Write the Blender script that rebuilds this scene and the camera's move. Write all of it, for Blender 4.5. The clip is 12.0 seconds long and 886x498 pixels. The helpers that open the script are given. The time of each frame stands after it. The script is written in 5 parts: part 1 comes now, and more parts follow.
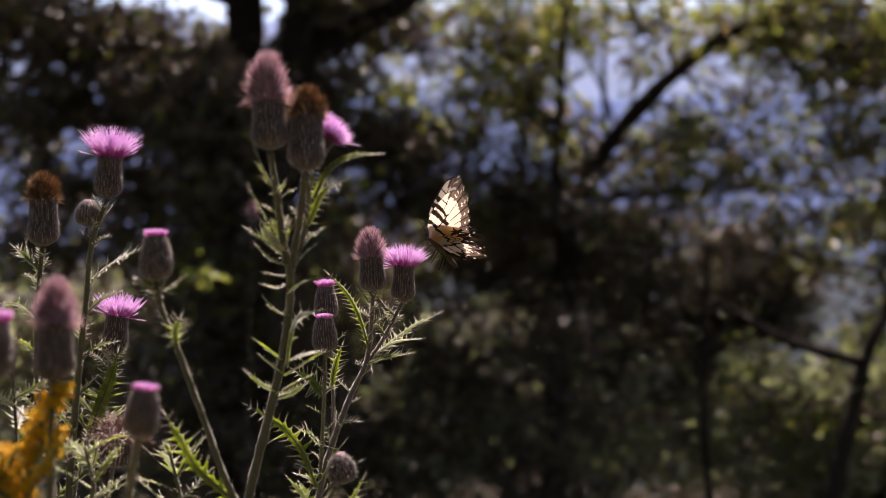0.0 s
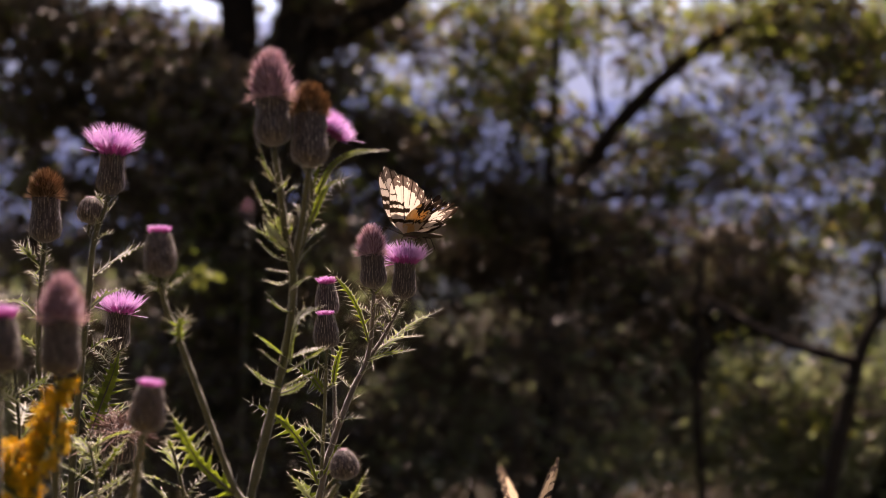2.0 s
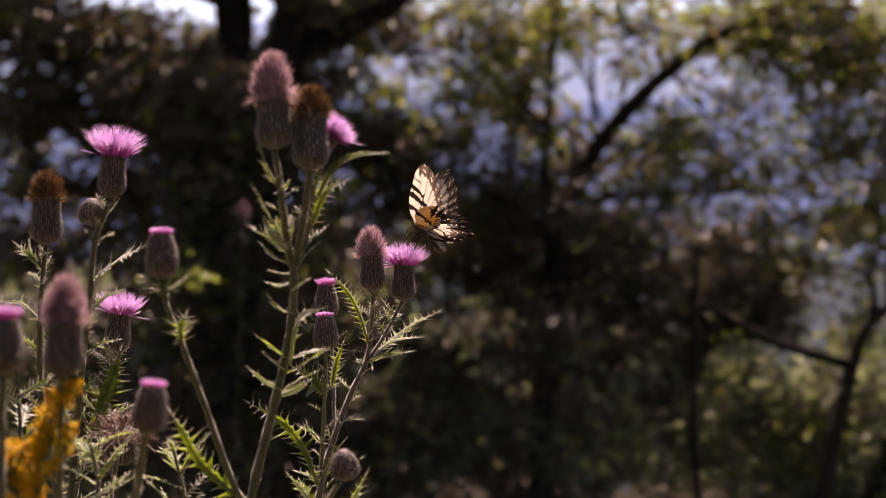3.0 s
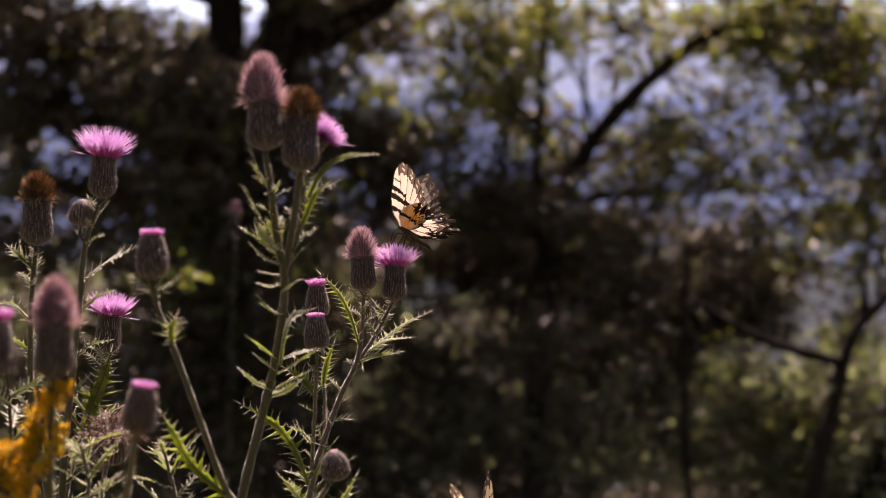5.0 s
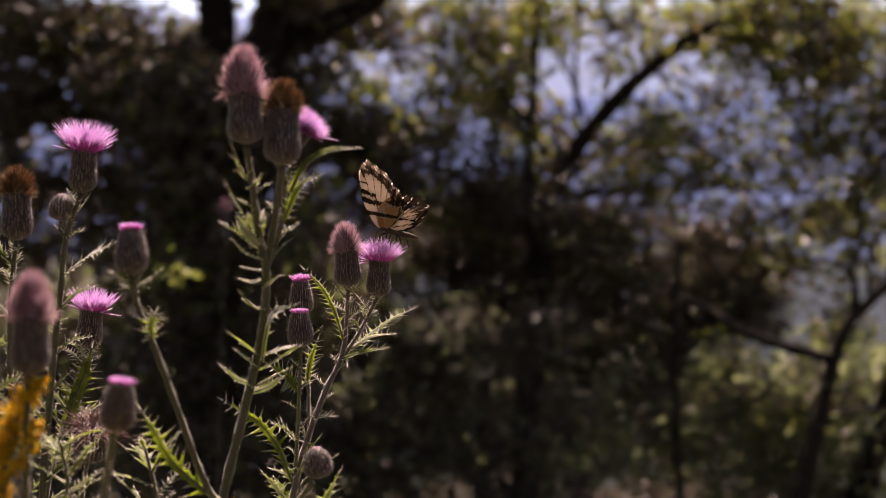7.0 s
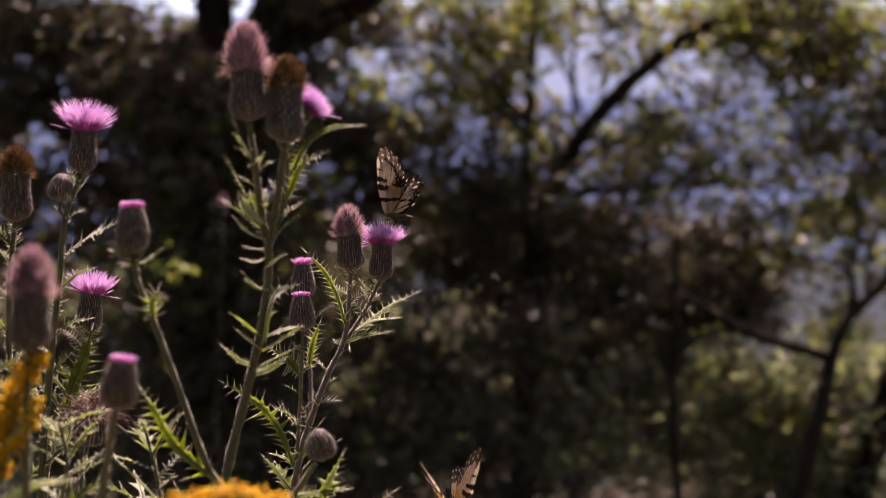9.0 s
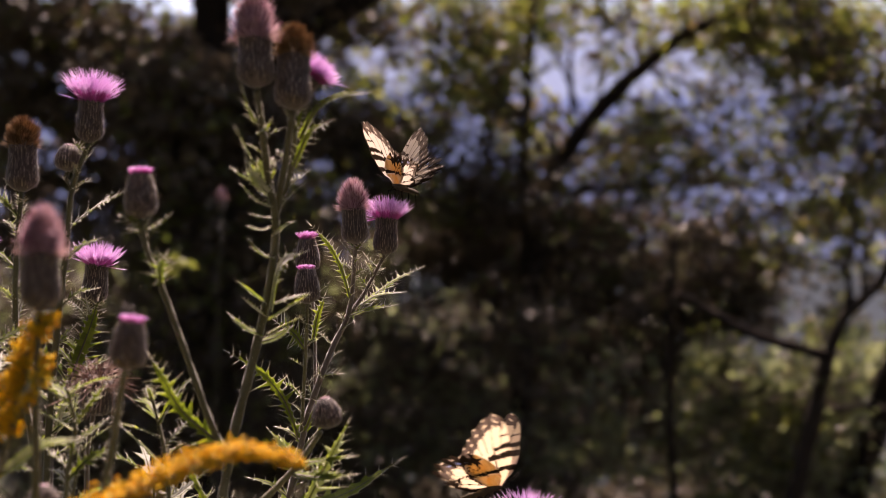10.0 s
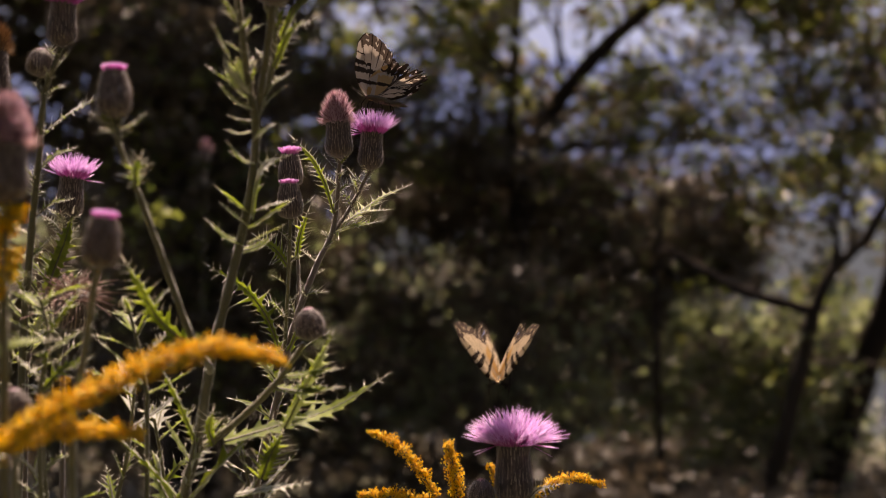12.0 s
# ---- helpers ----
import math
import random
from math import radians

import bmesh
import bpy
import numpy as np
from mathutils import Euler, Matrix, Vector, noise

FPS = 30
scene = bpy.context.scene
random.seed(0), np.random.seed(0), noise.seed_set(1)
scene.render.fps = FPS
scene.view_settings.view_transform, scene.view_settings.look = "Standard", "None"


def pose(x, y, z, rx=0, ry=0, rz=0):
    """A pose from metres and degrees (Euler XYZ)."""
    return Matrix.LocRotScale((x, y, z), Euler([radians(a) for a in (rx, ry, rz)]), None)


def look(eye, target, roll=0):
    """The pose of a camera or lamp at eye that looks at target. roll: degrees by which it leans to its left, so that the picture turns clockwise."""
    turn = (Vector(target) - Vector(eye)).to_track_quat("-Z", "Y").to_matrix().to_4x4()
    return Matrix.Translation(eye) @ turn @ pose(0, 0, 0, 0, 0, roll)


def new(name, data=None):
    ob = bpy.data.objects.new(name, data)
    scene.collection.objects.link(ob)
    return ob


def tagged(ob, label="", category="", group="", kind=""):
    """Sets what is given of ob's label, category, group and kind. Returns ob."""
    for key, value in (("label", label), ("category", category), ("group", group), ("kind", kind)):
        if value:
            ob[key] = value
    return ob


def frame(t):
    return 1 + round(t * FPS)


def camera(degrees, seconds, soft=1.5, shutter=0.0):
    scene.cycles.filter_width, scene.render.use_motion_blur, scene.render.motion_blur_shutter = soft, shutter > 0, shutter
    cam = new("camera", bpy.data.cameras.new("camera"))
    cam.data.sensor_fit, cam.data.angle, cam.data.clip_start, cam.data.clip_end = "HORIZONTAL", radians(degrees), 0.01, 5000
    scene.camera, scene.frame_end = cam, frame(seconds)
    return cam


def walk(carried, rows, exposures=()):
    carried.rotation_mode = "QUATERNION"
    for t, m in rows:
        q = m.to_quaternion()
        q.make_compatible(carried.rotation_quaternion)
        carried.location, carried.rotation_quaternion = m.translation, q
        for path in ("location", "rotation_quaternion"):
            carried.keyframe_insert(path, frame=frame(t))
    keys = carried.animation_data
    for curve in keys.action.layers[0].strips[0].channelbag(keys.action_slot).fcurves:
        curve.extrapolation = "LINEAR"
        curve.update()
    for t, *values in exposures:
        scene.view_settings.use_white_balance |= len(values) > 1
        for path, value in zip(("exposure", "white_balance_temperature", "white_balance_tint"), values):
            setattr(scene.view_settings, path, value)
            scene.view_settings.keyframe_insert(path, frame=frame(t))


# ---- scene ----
cam = camera(38.0, 12.0, 0.75, 0.5)
cam.data.dof.use_dof, cam.data.dof.focus_distance, cam.data.dof.aperture_fstop = True, 0.775, 7.2
PATH = [
    (0.0, -0.0000, 0.0000, 1.2500, -0.000, -0.000, 0.000),
    (0.5, 0.0012, 0.0003, 1.2474, 0.003, -0.106, -0.009),
    (1.0, -0.0012, -0.0011, 1.2457, -0.168, -0.169, 0.007),
    (1.5, -0.0018, 0.0014, 1.2450, -0.189, -0.143, 0.008),
    (2.0, -0.0047, -0.0021, 1.2484, -0.306, -0.010, -0.012),
    (2.5, -0.0055, -0.0032, 1.2496, -0.519, 0.036, -0.014),
    (3.0, -0.0073, -0.0057, 1.2485, -0.538, 0.068, -0.048),
    (5.0, -0.0063, -0.0075, 1.2496, -0.888, 0.013, -0.045),
    (5.5, -0.0046, -0.0048, 1.2474, -0.974, 0.009, -0.049),
    (6.0, -0.0063, -0.0034, 1.2469, -1.029, -0.023, -0.081),
    (6.5, -0.0048, -0.0000, 1.2461, -1.015, -0.146, -0.069),
    (7.0, -0.0021, -0.0009, 1.2486, -1.248, -0.125, -0.040),
    (9.0, -0.0057, 0.0067, 1.2389, -1.385, -0.157, -0.054),
    (9.5, -0.0048, 0.0059, 1.2303, -1.571, -0.155, -0.114),
    (10.0, -0.0105, 0.0037, 1.2230, -1.546, -0.126, -0.200),
    (10.5, -0.0141, 0.0028, 1.2157, -1.684, -0.168, -0.228),
    (11.0, -0.0152, 0.0110, 1.2099, -1.756, -0.324, -0.192),
    (11.5, -0.0114, 0.0175, 1.1995, -1.971, -0.868, -0.170),
    (12.0, -0.0098, 0.0255, 1.1965, -2.119, -1.884, -0.186),
]
walk(cam, [(t, pose(x, y, z, 90 + pitch, roll, yaw)) for t, x, y, z, yaw, pitch, roll in PATH],
     [(0, 1.86, 7000, 28), (1.2, 1.86, 7300, 32), (2.5, 1.86, 7700, 35), (9.5, 1.86, 7550, 35), (11, 1.86, 7600, 35), (12, 1.83, 8100, 29)])

# ---- light ----
SUN_UP, SUN_SIDE = 61.0, 12.0     # degrees above the horizon, and to the right of straight ahead
world = bpy.data.worlds.new("world")
scene.world = world
world.use_nodes = True
wn = world.node_tree
sky = wn.nodes.new("ShaderNodeTexSky")
sky.sky_type, sky.sun_disc = "NISHITA", False
sky.sun_elevation, sky.sun_rotation = radians(SUN_UP), radians(SUN_SIDE)
wn.nodes["Background"].inputs["Strength"].default_value = 0.08
wn.links.new(sky.outputs[0], wn.nodes["Background"].inputs["Color"])
sun = new("sun", bpy.data.lights.new("sun", "SUN"))
sun.data.energy, sun.data.angle, sun.data.color = 5.0, radians(0.5), (1.0, 0.93, 0.82)
sun_way = Vector((math.sin(radians(SUN_SIDE)) * math.cos(radians(SUN_UP)), math.cos(radians(SUN_SIDE)) * math.cos(radians(SUN_UP)), math.sin(radians(SUN_UP))))
sun.matrix_world = look(sun_way * 60, (0, 0, 0))


# ---- materials ----
def material(name, colours, rough=0.6, through_light=0.0, scale=400.0, bump=0.2, island=True, sheen=0.0, metal=0.0, glow=None, spec=0.5, glow_strength=0.0, through_colour=None):
    """Procedural surface: colours vary between pieces and, by noise, within them; through_light is the share of translucency."""
    m = bpy.data.materials.new(name)
    m.use_nodes = True
    t = m.node_tree
    p = t.nodes["Principled BSDF"]
    out = t.nodes["Material Output"]
    geo = t.nodes.new("ShaderNodeNewGeometry")
    info = t.nodes.new("ShaderNodeObjectInfo")
    tex = t.nodes.new("ShaderNodeTexCoord")
    fine = t.nodes.new("ShaderNodeTexNoise")
    fine.inputs["Scale"].default_value, fine.inputs["Detail"].default_value = scale, 4
    coarse = t.nodes.new("ShaderNodeTexNoise")
    coarse.inputs["Scale"].default_value = scale * 0.13
    t.links.new(tex.outputs["Object"], fine.inputs["Vector"])
    t.links.new(tex.outputs["Object"], coarse.inputs["Vector"])
    a = t.nodes.new("ShaderNodeMath")
    a.operation = "MULTIPLY_ADD"
    a.inputs[1].default_value = 0.55
    t.links.new(geo.outputs["Random Per Island"] if island else info.outputs["Random"], a.inputs[0])
    b = t.nodes.new("ShaderNodeMath")
    b.operation = "MULTIPLY_ADD"
    b.inputs[1].default_value, b.inputs[2].default_value = 0.45, -0.06
    t.links.new(fine.outputs["Fac"], b.inputs[0])
    t.links.new(b.outputs[0], a.inputs[2])
    c = t.nodes.new("ShaderNodeMath")
    c.operation = "MULTIPLY_ADD"
    c.inputs[1].default_value, c.inputs[2].default_value = 0.5, -0.25
    t.links.new(coarse.outputs["Fac"], c.inputs[0])
    d = t.nodes.new("ShaderNodeMath")
    d.operation = "ADD"
    t.links.new(a.outputs[0], d.inputs[0])
    t.links.new(c.outputs[0], d.inputs[1])
    ramp = t.nodes.new("ShaderNodeValToRGB")
    while len(ramp.color_ramp.elements) < len(colours):
        ramp.color_ramp.elements.new(0.5)
    for i, col in enumerate(colours):
        ramp.color_ramp.elements[i].position = 0.12 + 0.76 * i / max(1, len(colours) - 1)
        ramp.color_ramp.elements[i].color = (*col, 1)
    t.links.new(d.outputs[0], ramp.inputs[0])
    t.links.new(ramp.outputs[0], p.inputs["Base Color"])
    p.inputs["Roughness"].default_value = rough
    p.inputs["Metallic"].default_value = metal
    p.inputs["Specular IOR Level"].default_value = spec
    p.inputs["Sheen Weight"].default_value = sheen
    if bump:
        bm = t.nodes.new("ShaderNodeBump")
        bm.inputs["Strength"].default_value, bm.inputs["Distance"].default_value = bump, 0.3 / scale
        t.links.new(fine.outputs["Fac"], bm.inputs["Height"])
        t.links.new(bm.outputs[0], p.inputs["Normal"])
    if glow:
        p.inputs["Emission Color"].default_value = (*glow, 1)
        p.inputs["Emission Strength"].default_value = glow_strength
    if through_light:
        tr = t.nodes.new("ShaderNodeBsdfTranslucent")
        if through_colour:
            tint = t.nodes.new("ShaderNodeMix")
            tint.data_type, tint.blend_type = "RGBA", "MULTIPLY"
            tint.inputs["Factor"].default_value = 1
            tint.inputs["B"].default_value = (*through_colour, 1)
            t.links.new(ramp.outputs[0], tint.inputs["A"])
            t.links.new(tint.outputs["Result"], tr.inputs["Color"])
        else:
            t.links.new(ramp.outputs[0], tr.inputs["Color"])
        mix = t.nodes.new("ShaderNodeMixShader")
        mix.inputs[0].default_value = through_light
        t.links.new(p.outputs[0], mix.inputs[1])
        t.links.new(tr.outputs[0], mix.inputs[2])
        t.links.new(mix.outputs[0], out.inputs["Surface"])
    return m


M_LEAF = material("thistle_leaf_green", [(0.075, 0.105, 0.022), (0.14, 0.18, 0.035), (0.23, 0.27, 0.065)], 0.5, 0.6, 300, 0.3, through_colour=(1.95, 2.0, 0.8), spec=0.35)
M_WOOL = material("thistle_leaf_wool", [(0.28, 0.29, 0.25), (0.42, 0.43, 0.38), (0.58, 0.58, 0.54)], 0.75, 0.42, 900, 0.5, sheen=0.5)
M_SPINE = material("spine", [(0.55, 0.52, 0.42), (0.75, 0.72, 0.60)], 0.5, 0.3, 900, 0.0)
M_STEM = material("thistle_stem", [(0.042, 0.039, 0.017), (0.075, 0.071, 0.029), (0.12, 0.11, 0.05)], 0.65, 0.0, 500, 0.4, sheen=0.25, island=False)
M_TWIG = material("purple_stem", [(0.05, 0.035, 0.03), (0.10, 0.075, 0.06), (0.15, 0.12, 0.10)], 0.65, 0.0, 500, 0.4, sheen=0.5, island=False)
M_BRACT = material("bract", [(0.028, 0.017, 0.020), (0.052, 0.034, 0.037), (0.090, 0.064, 0.064)], 0.55, 0.1, 900, 0.5, sheen=0.3)
M_BRACT_PALE = material("bract_rib", [(0.13, 0.095, 0.085), (0.24, 0.195, 0.17), (0.40, 0.345, 0.30)], 0.6, 0.3, 900, 0.1)
M_PINK = material("floret_pink", [(0.52, 0.27, 0.56), (0.65, 0.41, 0.70), (0.78, 0.60, 0.83)], 0.5, 0.8, 700, 0.0, sheen=0.2, through_colour=(1.25, 1.42, 1.18))
M_MAUVE = material("floret_faded", [(0.42, 0.27, 0.32), (0.56, 0.41, 0.46), (0.70, 0.56, 0.60)], 0.7, 0.75, 700, 0.0, sheen=0.2, through_colour=(1.35, 1.5, 1.5))
M_PINK_TIP = material("floret_pink_tip", [(0.62, 0.40, 0.70), (0.74, 0.56, 0.80), (0.84, 0.70, 0.88)], 0.5, 0.7, 700, 0.0, through_colour=(1.15, 1.2, 1.1))
M_PINK_BASE = material("floret_pink_base", [(0.40, 0.09, 0.30), (0.50, 0.15, 0.40), (0.60, 0.23, 0.52)], 0.5, 0.7, 700, 0.0, through_colour=(1.2, 1.3, 1.2))
M_MAUVE_TIP = material("floret_faded_tip", [(0.52, 0.36, 0.37), (0.66, 0.50, 0.51), (0.80, 0.66, 0.66)], 0.7, 0.65, 700, 0.0)
M_MAUVE_DEEP = material("floret_faded_deep", [(0.20, 0.09, 0.13), (0.30, 0.15, 0.20), (0.40, 0.22, 0.28)], 0.7, 0.6, 700, 0.0)
M_DRY_TIP = material("floret_dry_tip", [(0.24, 0.15, 0.08), (0.36, 0.24, 0.14), (0.50, 0.36, 0.22)], 0.7, 0.5, 700, 0.0)
M_DRY = material("floret_dry", [(0.09, 0.052, 0.028), (0.20, 0.12, 0.062), (0.40, 0.27, 0.16)], 0.7, 0.55, 700, 0.0, through_colour=(1.3, 1.3, 1.3))
M_CHAFF = material("chaff", [(0.10, 0.06, 0.05), (0.25, 0.15, 0.13), (0.48, 0.34, 0.30)], 0.7, 0.3, 700, 0.0)
M_GOLD = material("goldenrod_floret", [(0.58, 0.34, 0.012), (0.76, 0.54, 0.02), (0.86, 0.69, 0.06)], 0.6, 0.6, 900, 0.0)
M_CREAM = material("wing_cream", [(0.36, 0.30, 0.245), (0.42, 0.355, 0.295), (0.48, 0.415, 0.35)], 0.7, 0.55, 500, 0.1, island=False, spec=0.1)
M_CREAM_WARM = material("wing_cream_warm", [(0.48, 0.36, 0.23), (0.56, 0.44, 0.30), (0.62, 0.50, 0.36)], 0.7, 0.55, 500, 0.1, island=False, spec=0.1)
M_AMBER_WARM = material("wing_amber_warm", [(0.46, 0.27, 0.09), (0.54, 0.34, 0.13), (0.60, 0.41, 0.19)], 0.7, 0.55, 500, 0.1, island=False, spec=0.1)
M_AMBER = material("wing_amber", [(0.38, 0.22, 0.085), (0.44, 0.275, 0.12), (0.49, 0.34, 0.18)], 0.7, 0.55, 500, 0.1, island=False, spec=0.1)
M_DARK = material("wing_dark", [(0.010, 0.007, 0.006), (0.024, 0.016, 0.011), (0.042, 0.029, 0.02)], 0.8, 0.2, 700, 0.1, island=False, spec=0.05)
M_MARGIN = material("wing_margin", [(0.055, 0.037, 0.028), (0.085, 0.061, 0.048), (0.13, 0.10, 0.082)], 0.75, 0.5, 900, 0.1, island=False, spec=0.05)
M_BODY = material("insect_fur", [(0.016, 0.012, 0.009), (0.06, 0.045, 0.028), (0.20, 0.15, 0.09)], 0.85, 0.0, 900, 0.5, spec=0.2)
M_BLUE = material("wing_blue_spot", [(0.10, 0.14, 0.30), (0.25, 0.30, 0.45)], 0.5, 0.3, 700, 0.0)
M_CLEAR = material("insect_wing", [(0.30, 0.27, 0.22), (0.50, 0.46, 0.40)], 0.3, 0.6, 700, 0.0)
M_BARK = material("bark", [(0.012, 0.008, 0.006), (0.024, 0.018, 0.013), (0.045, 0.036, 0.028)], 0.95, 0.0, 18, 0.8, island=False, spec=0.15)
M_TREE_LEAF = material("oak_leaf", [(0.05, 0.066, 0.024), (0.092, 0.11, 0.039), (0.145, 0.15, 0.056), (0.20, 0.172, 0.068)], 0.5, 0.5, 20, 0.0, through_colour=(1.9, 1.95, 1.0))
# coppery brown leaf, kept darker so its colour carries the deep shade
M_SHADE_LEAF = material("shade_toned_leaf", [(0.055, 0.041, 0.027), (0.085, 0.066, 0.043), (0.13, 0.105, 0.07)], 0.5, 0.3, 20, 0.0, spec=0.4)
M_AUTUMN = material("turning_leaf", [(0.15, 0.12, 0.05), (0.23, 0.165, 0.06), (0.30, 0.22, 0.09)], 0.45, 0.5, 20, 0.0)
M_SHRUB_LEAF = material("shrub_leaf", [(0.10, 0.11, 0.064), (0.175, 0.19, 0.105), (0.27, 0.28, 0.165)], 0.5, 0.5, 20, 0.0, through_colour=(1.65, 1.8, 1.35))
M_GRASS = material("grass_blade", [(0.05, 0.07, 0.02), (0.10, 0.12, 0.035), (0.22, 0.18, 0.08)], 0.6, 0.4, 60, 0.0)
# distance haze put into this hill's grey-blue colour and faint glow
M_NEAR_RIDGE = material("near_hill_haze_glow", [(0.012, 0.016, 0.020), (0.020, 0.025, 0.027)], 1.0, 0.0, 0.05, 0.0, island=False, glow=(0.32, 0.37, 0.45), glow_strength=0.052, spec=0.0)
M_GROUND = material("soil", [(0.024, 0.022, 0.012), (0.045, 0.042, 0.02), (0.06, 0.07, 0.028)], 0.95, 0.0, 3, 0.6, island=False)
# both ridges: aerial haze painted as blue colour plus emission
M_RIDGE = material("forest_ridge_haze_glow", [(0.02, 0.03, 0.07), (0.03, 0.045, 0.09)], 1.0, 0.0, 0.02, 0.0, island=False, glow=(0.18, 0.235, 0.39), glow_strength=0.25, spec=0.0)
M_RIDGE_FAR = material("far_ridge_haze_glow", [(0.03, 0.045, 0.10), (0.045, 0.06, 0.12)], 1.0, 0.0, 0.01, 0.0, island=False, glow=(0.34, 0.42, 0.57), glow_strength=0.32, spec=0.0)


# ---- building helpers ----
rng = random.Random(7)


def mesh_of(name, verts, faces, mats, slots=None, smooth=True):
    me = bpy.data.meshes.new(name)
    me.from_pydata([tuple(v) for v in verts], [], faces)
    for m in mats:
        me.materials.append(m)
    if slots is not None:
        me.polygons.foreach_set("material_index", slots)
    if smooth:
        me.polygons.foreach_set("use_smooth", [True] * len(me.polygons))
    me.update()
    return me


class Build:
    """Collects vertices, faces and material slots of one mesh."""

    def __init__(self):
        self.v, self.f, self.s = [], [], []

    def add(self, verts, faces, slot=0):
        k = len(self.v)
        self.v.extend(verts)
        self.f.extend(tuple(i + k for i in f) for f in faces)
        self.s.extend([slot] * len(faces))

    def tube(self, pts, radii, sides=8, slot=0, wobble=0.0, cap=True):
        pts = [Vector(p) for p in pts]
        k = len(self.v)
        side = None
        for i, p in enumerate(pts):
            way = (pts[min(i + 1, len(pts) - 1)] - pts[max(i - 1, 0)]).normalized()
            ref = side if side is not None else (Vector((1, 0, 0)) if abs(way.x) < 0.8 else Vector((0, 1, 0)))
            side = (ref - way * ref.dot(way)).normalized()
            up = way.cross(side)
            for j in range(sides):
                a = 2 * math.pi * j / sides
                r = radii[i] * (1 + wobble * math.sin(j * 2.4 + i * 1.7))
                self.v.append(p + (side * math.cos(a) + up * math.sin(a)) * r)
        for i in range(len(pts) - 1):
            for j in range(sides):
                a, b = k + i * sides + j, k + i * sides + (j + 1) % sides
                self.f.append((a, b, b + sides, a + sides))
                self.s.append(slot)
        if cap:
            self.f.append(tuple(k + j for j in reversed(range(sides))))
            self.f.append(tuple(k + (len(pts) - 1) * sides + j for j in range(sides)))
            self.s.extend([slot, slot])

    def mesh(self, name, mats, smooth=True):
        return mesh_of(name, self.v, self.f, mats, self.s, smooth)


def spline(pts, n):
    """A smooth line through pts, n points a span."""
    pts = [Vector(p) for p in pts]
    if len(pts) == 2:
        return [pts[0].lerp(pts[1], i / n) for i in range(n + 1)]
    gap = [max(1e-6, (q - p).length) for p, q in zip(pts, pts[1:])]
    last = len(pts) - 1
    slope = [(pts[min(i + 1, last)] - pts[max(i - 1, 0)]) / sum(gap[max(i - 1, 0):min(i + 1, last)]) for i in range(len(pts))]
    out = []
    for i in range(last):
        p, q, a, b = pts[i], pts[i + 1], slope[i] * gap[i], slope[i + 1] * gap[i]
        for j in range(n):
            t = j / n
            out.append(p * (2 * t ** 3 - 3 * t * t + 1) + a * (t ** 3 - 2 * t * t + t) + q * (3 * t * t - 2 * t ** 3) + b * (t ** 3 - t * t))
    return out + [pts[-1]]


def thing(name, place, label, category, group="", kind=""):
    ob = new(name)
    ob.empty_display_size = 0.02
    ob.location = place
    ob["at"] = list(place)
    return tagged(ob, label, category, group, kind)


def part(name, data, parent, label="", m=None):
    """Links a mesh, whose vertices are in world space or posed by m, as a part of parent."""
    ob = new(name, data)
    ob.parent = parent
    ob.matrix_parent_inverse = Matrix.Translation(parent.location).inverted() if m is None and parent.type == "EMPTY" else Matrix()
    if m is not None:
        ob.matrix_basis = Matrix.Translation(-parent.location) @ m if parent.type == "EMPTY" else m
    return tagged(ob, label)


# ---- thistles ----
CUP = [(0.0, 0.24), (0.05, 0.58), (0.14, 0.88), (0.27, 1.0), (0.45, 0.95), (0.65, 0.86), (0.85, 0.82), (1.0, 0.86)]
TIP = [(0.0, 0.26), (0.06, 0.7), (0.16, 0.93), (0.32, 1.0), (0.55, 0.94), (0.75, 0.82), (0.90, 0.70), (1.0, 0.60)]
BUD = [(0.0, 0.22), (0.06, 0.6), (0.2, 0.93), (0.4, 1.0), (0.6, 0.93), (0.78, 0.74), (0.92, 0.48), (1.0, 0.2)]


def profile(line, s):
    for (a, ra), (b, rb) in zip(line, line[1:]):
        if s <= b:
            return ra + (rb - ra) * (s - a) / (b - a)
    return line[-1][1]


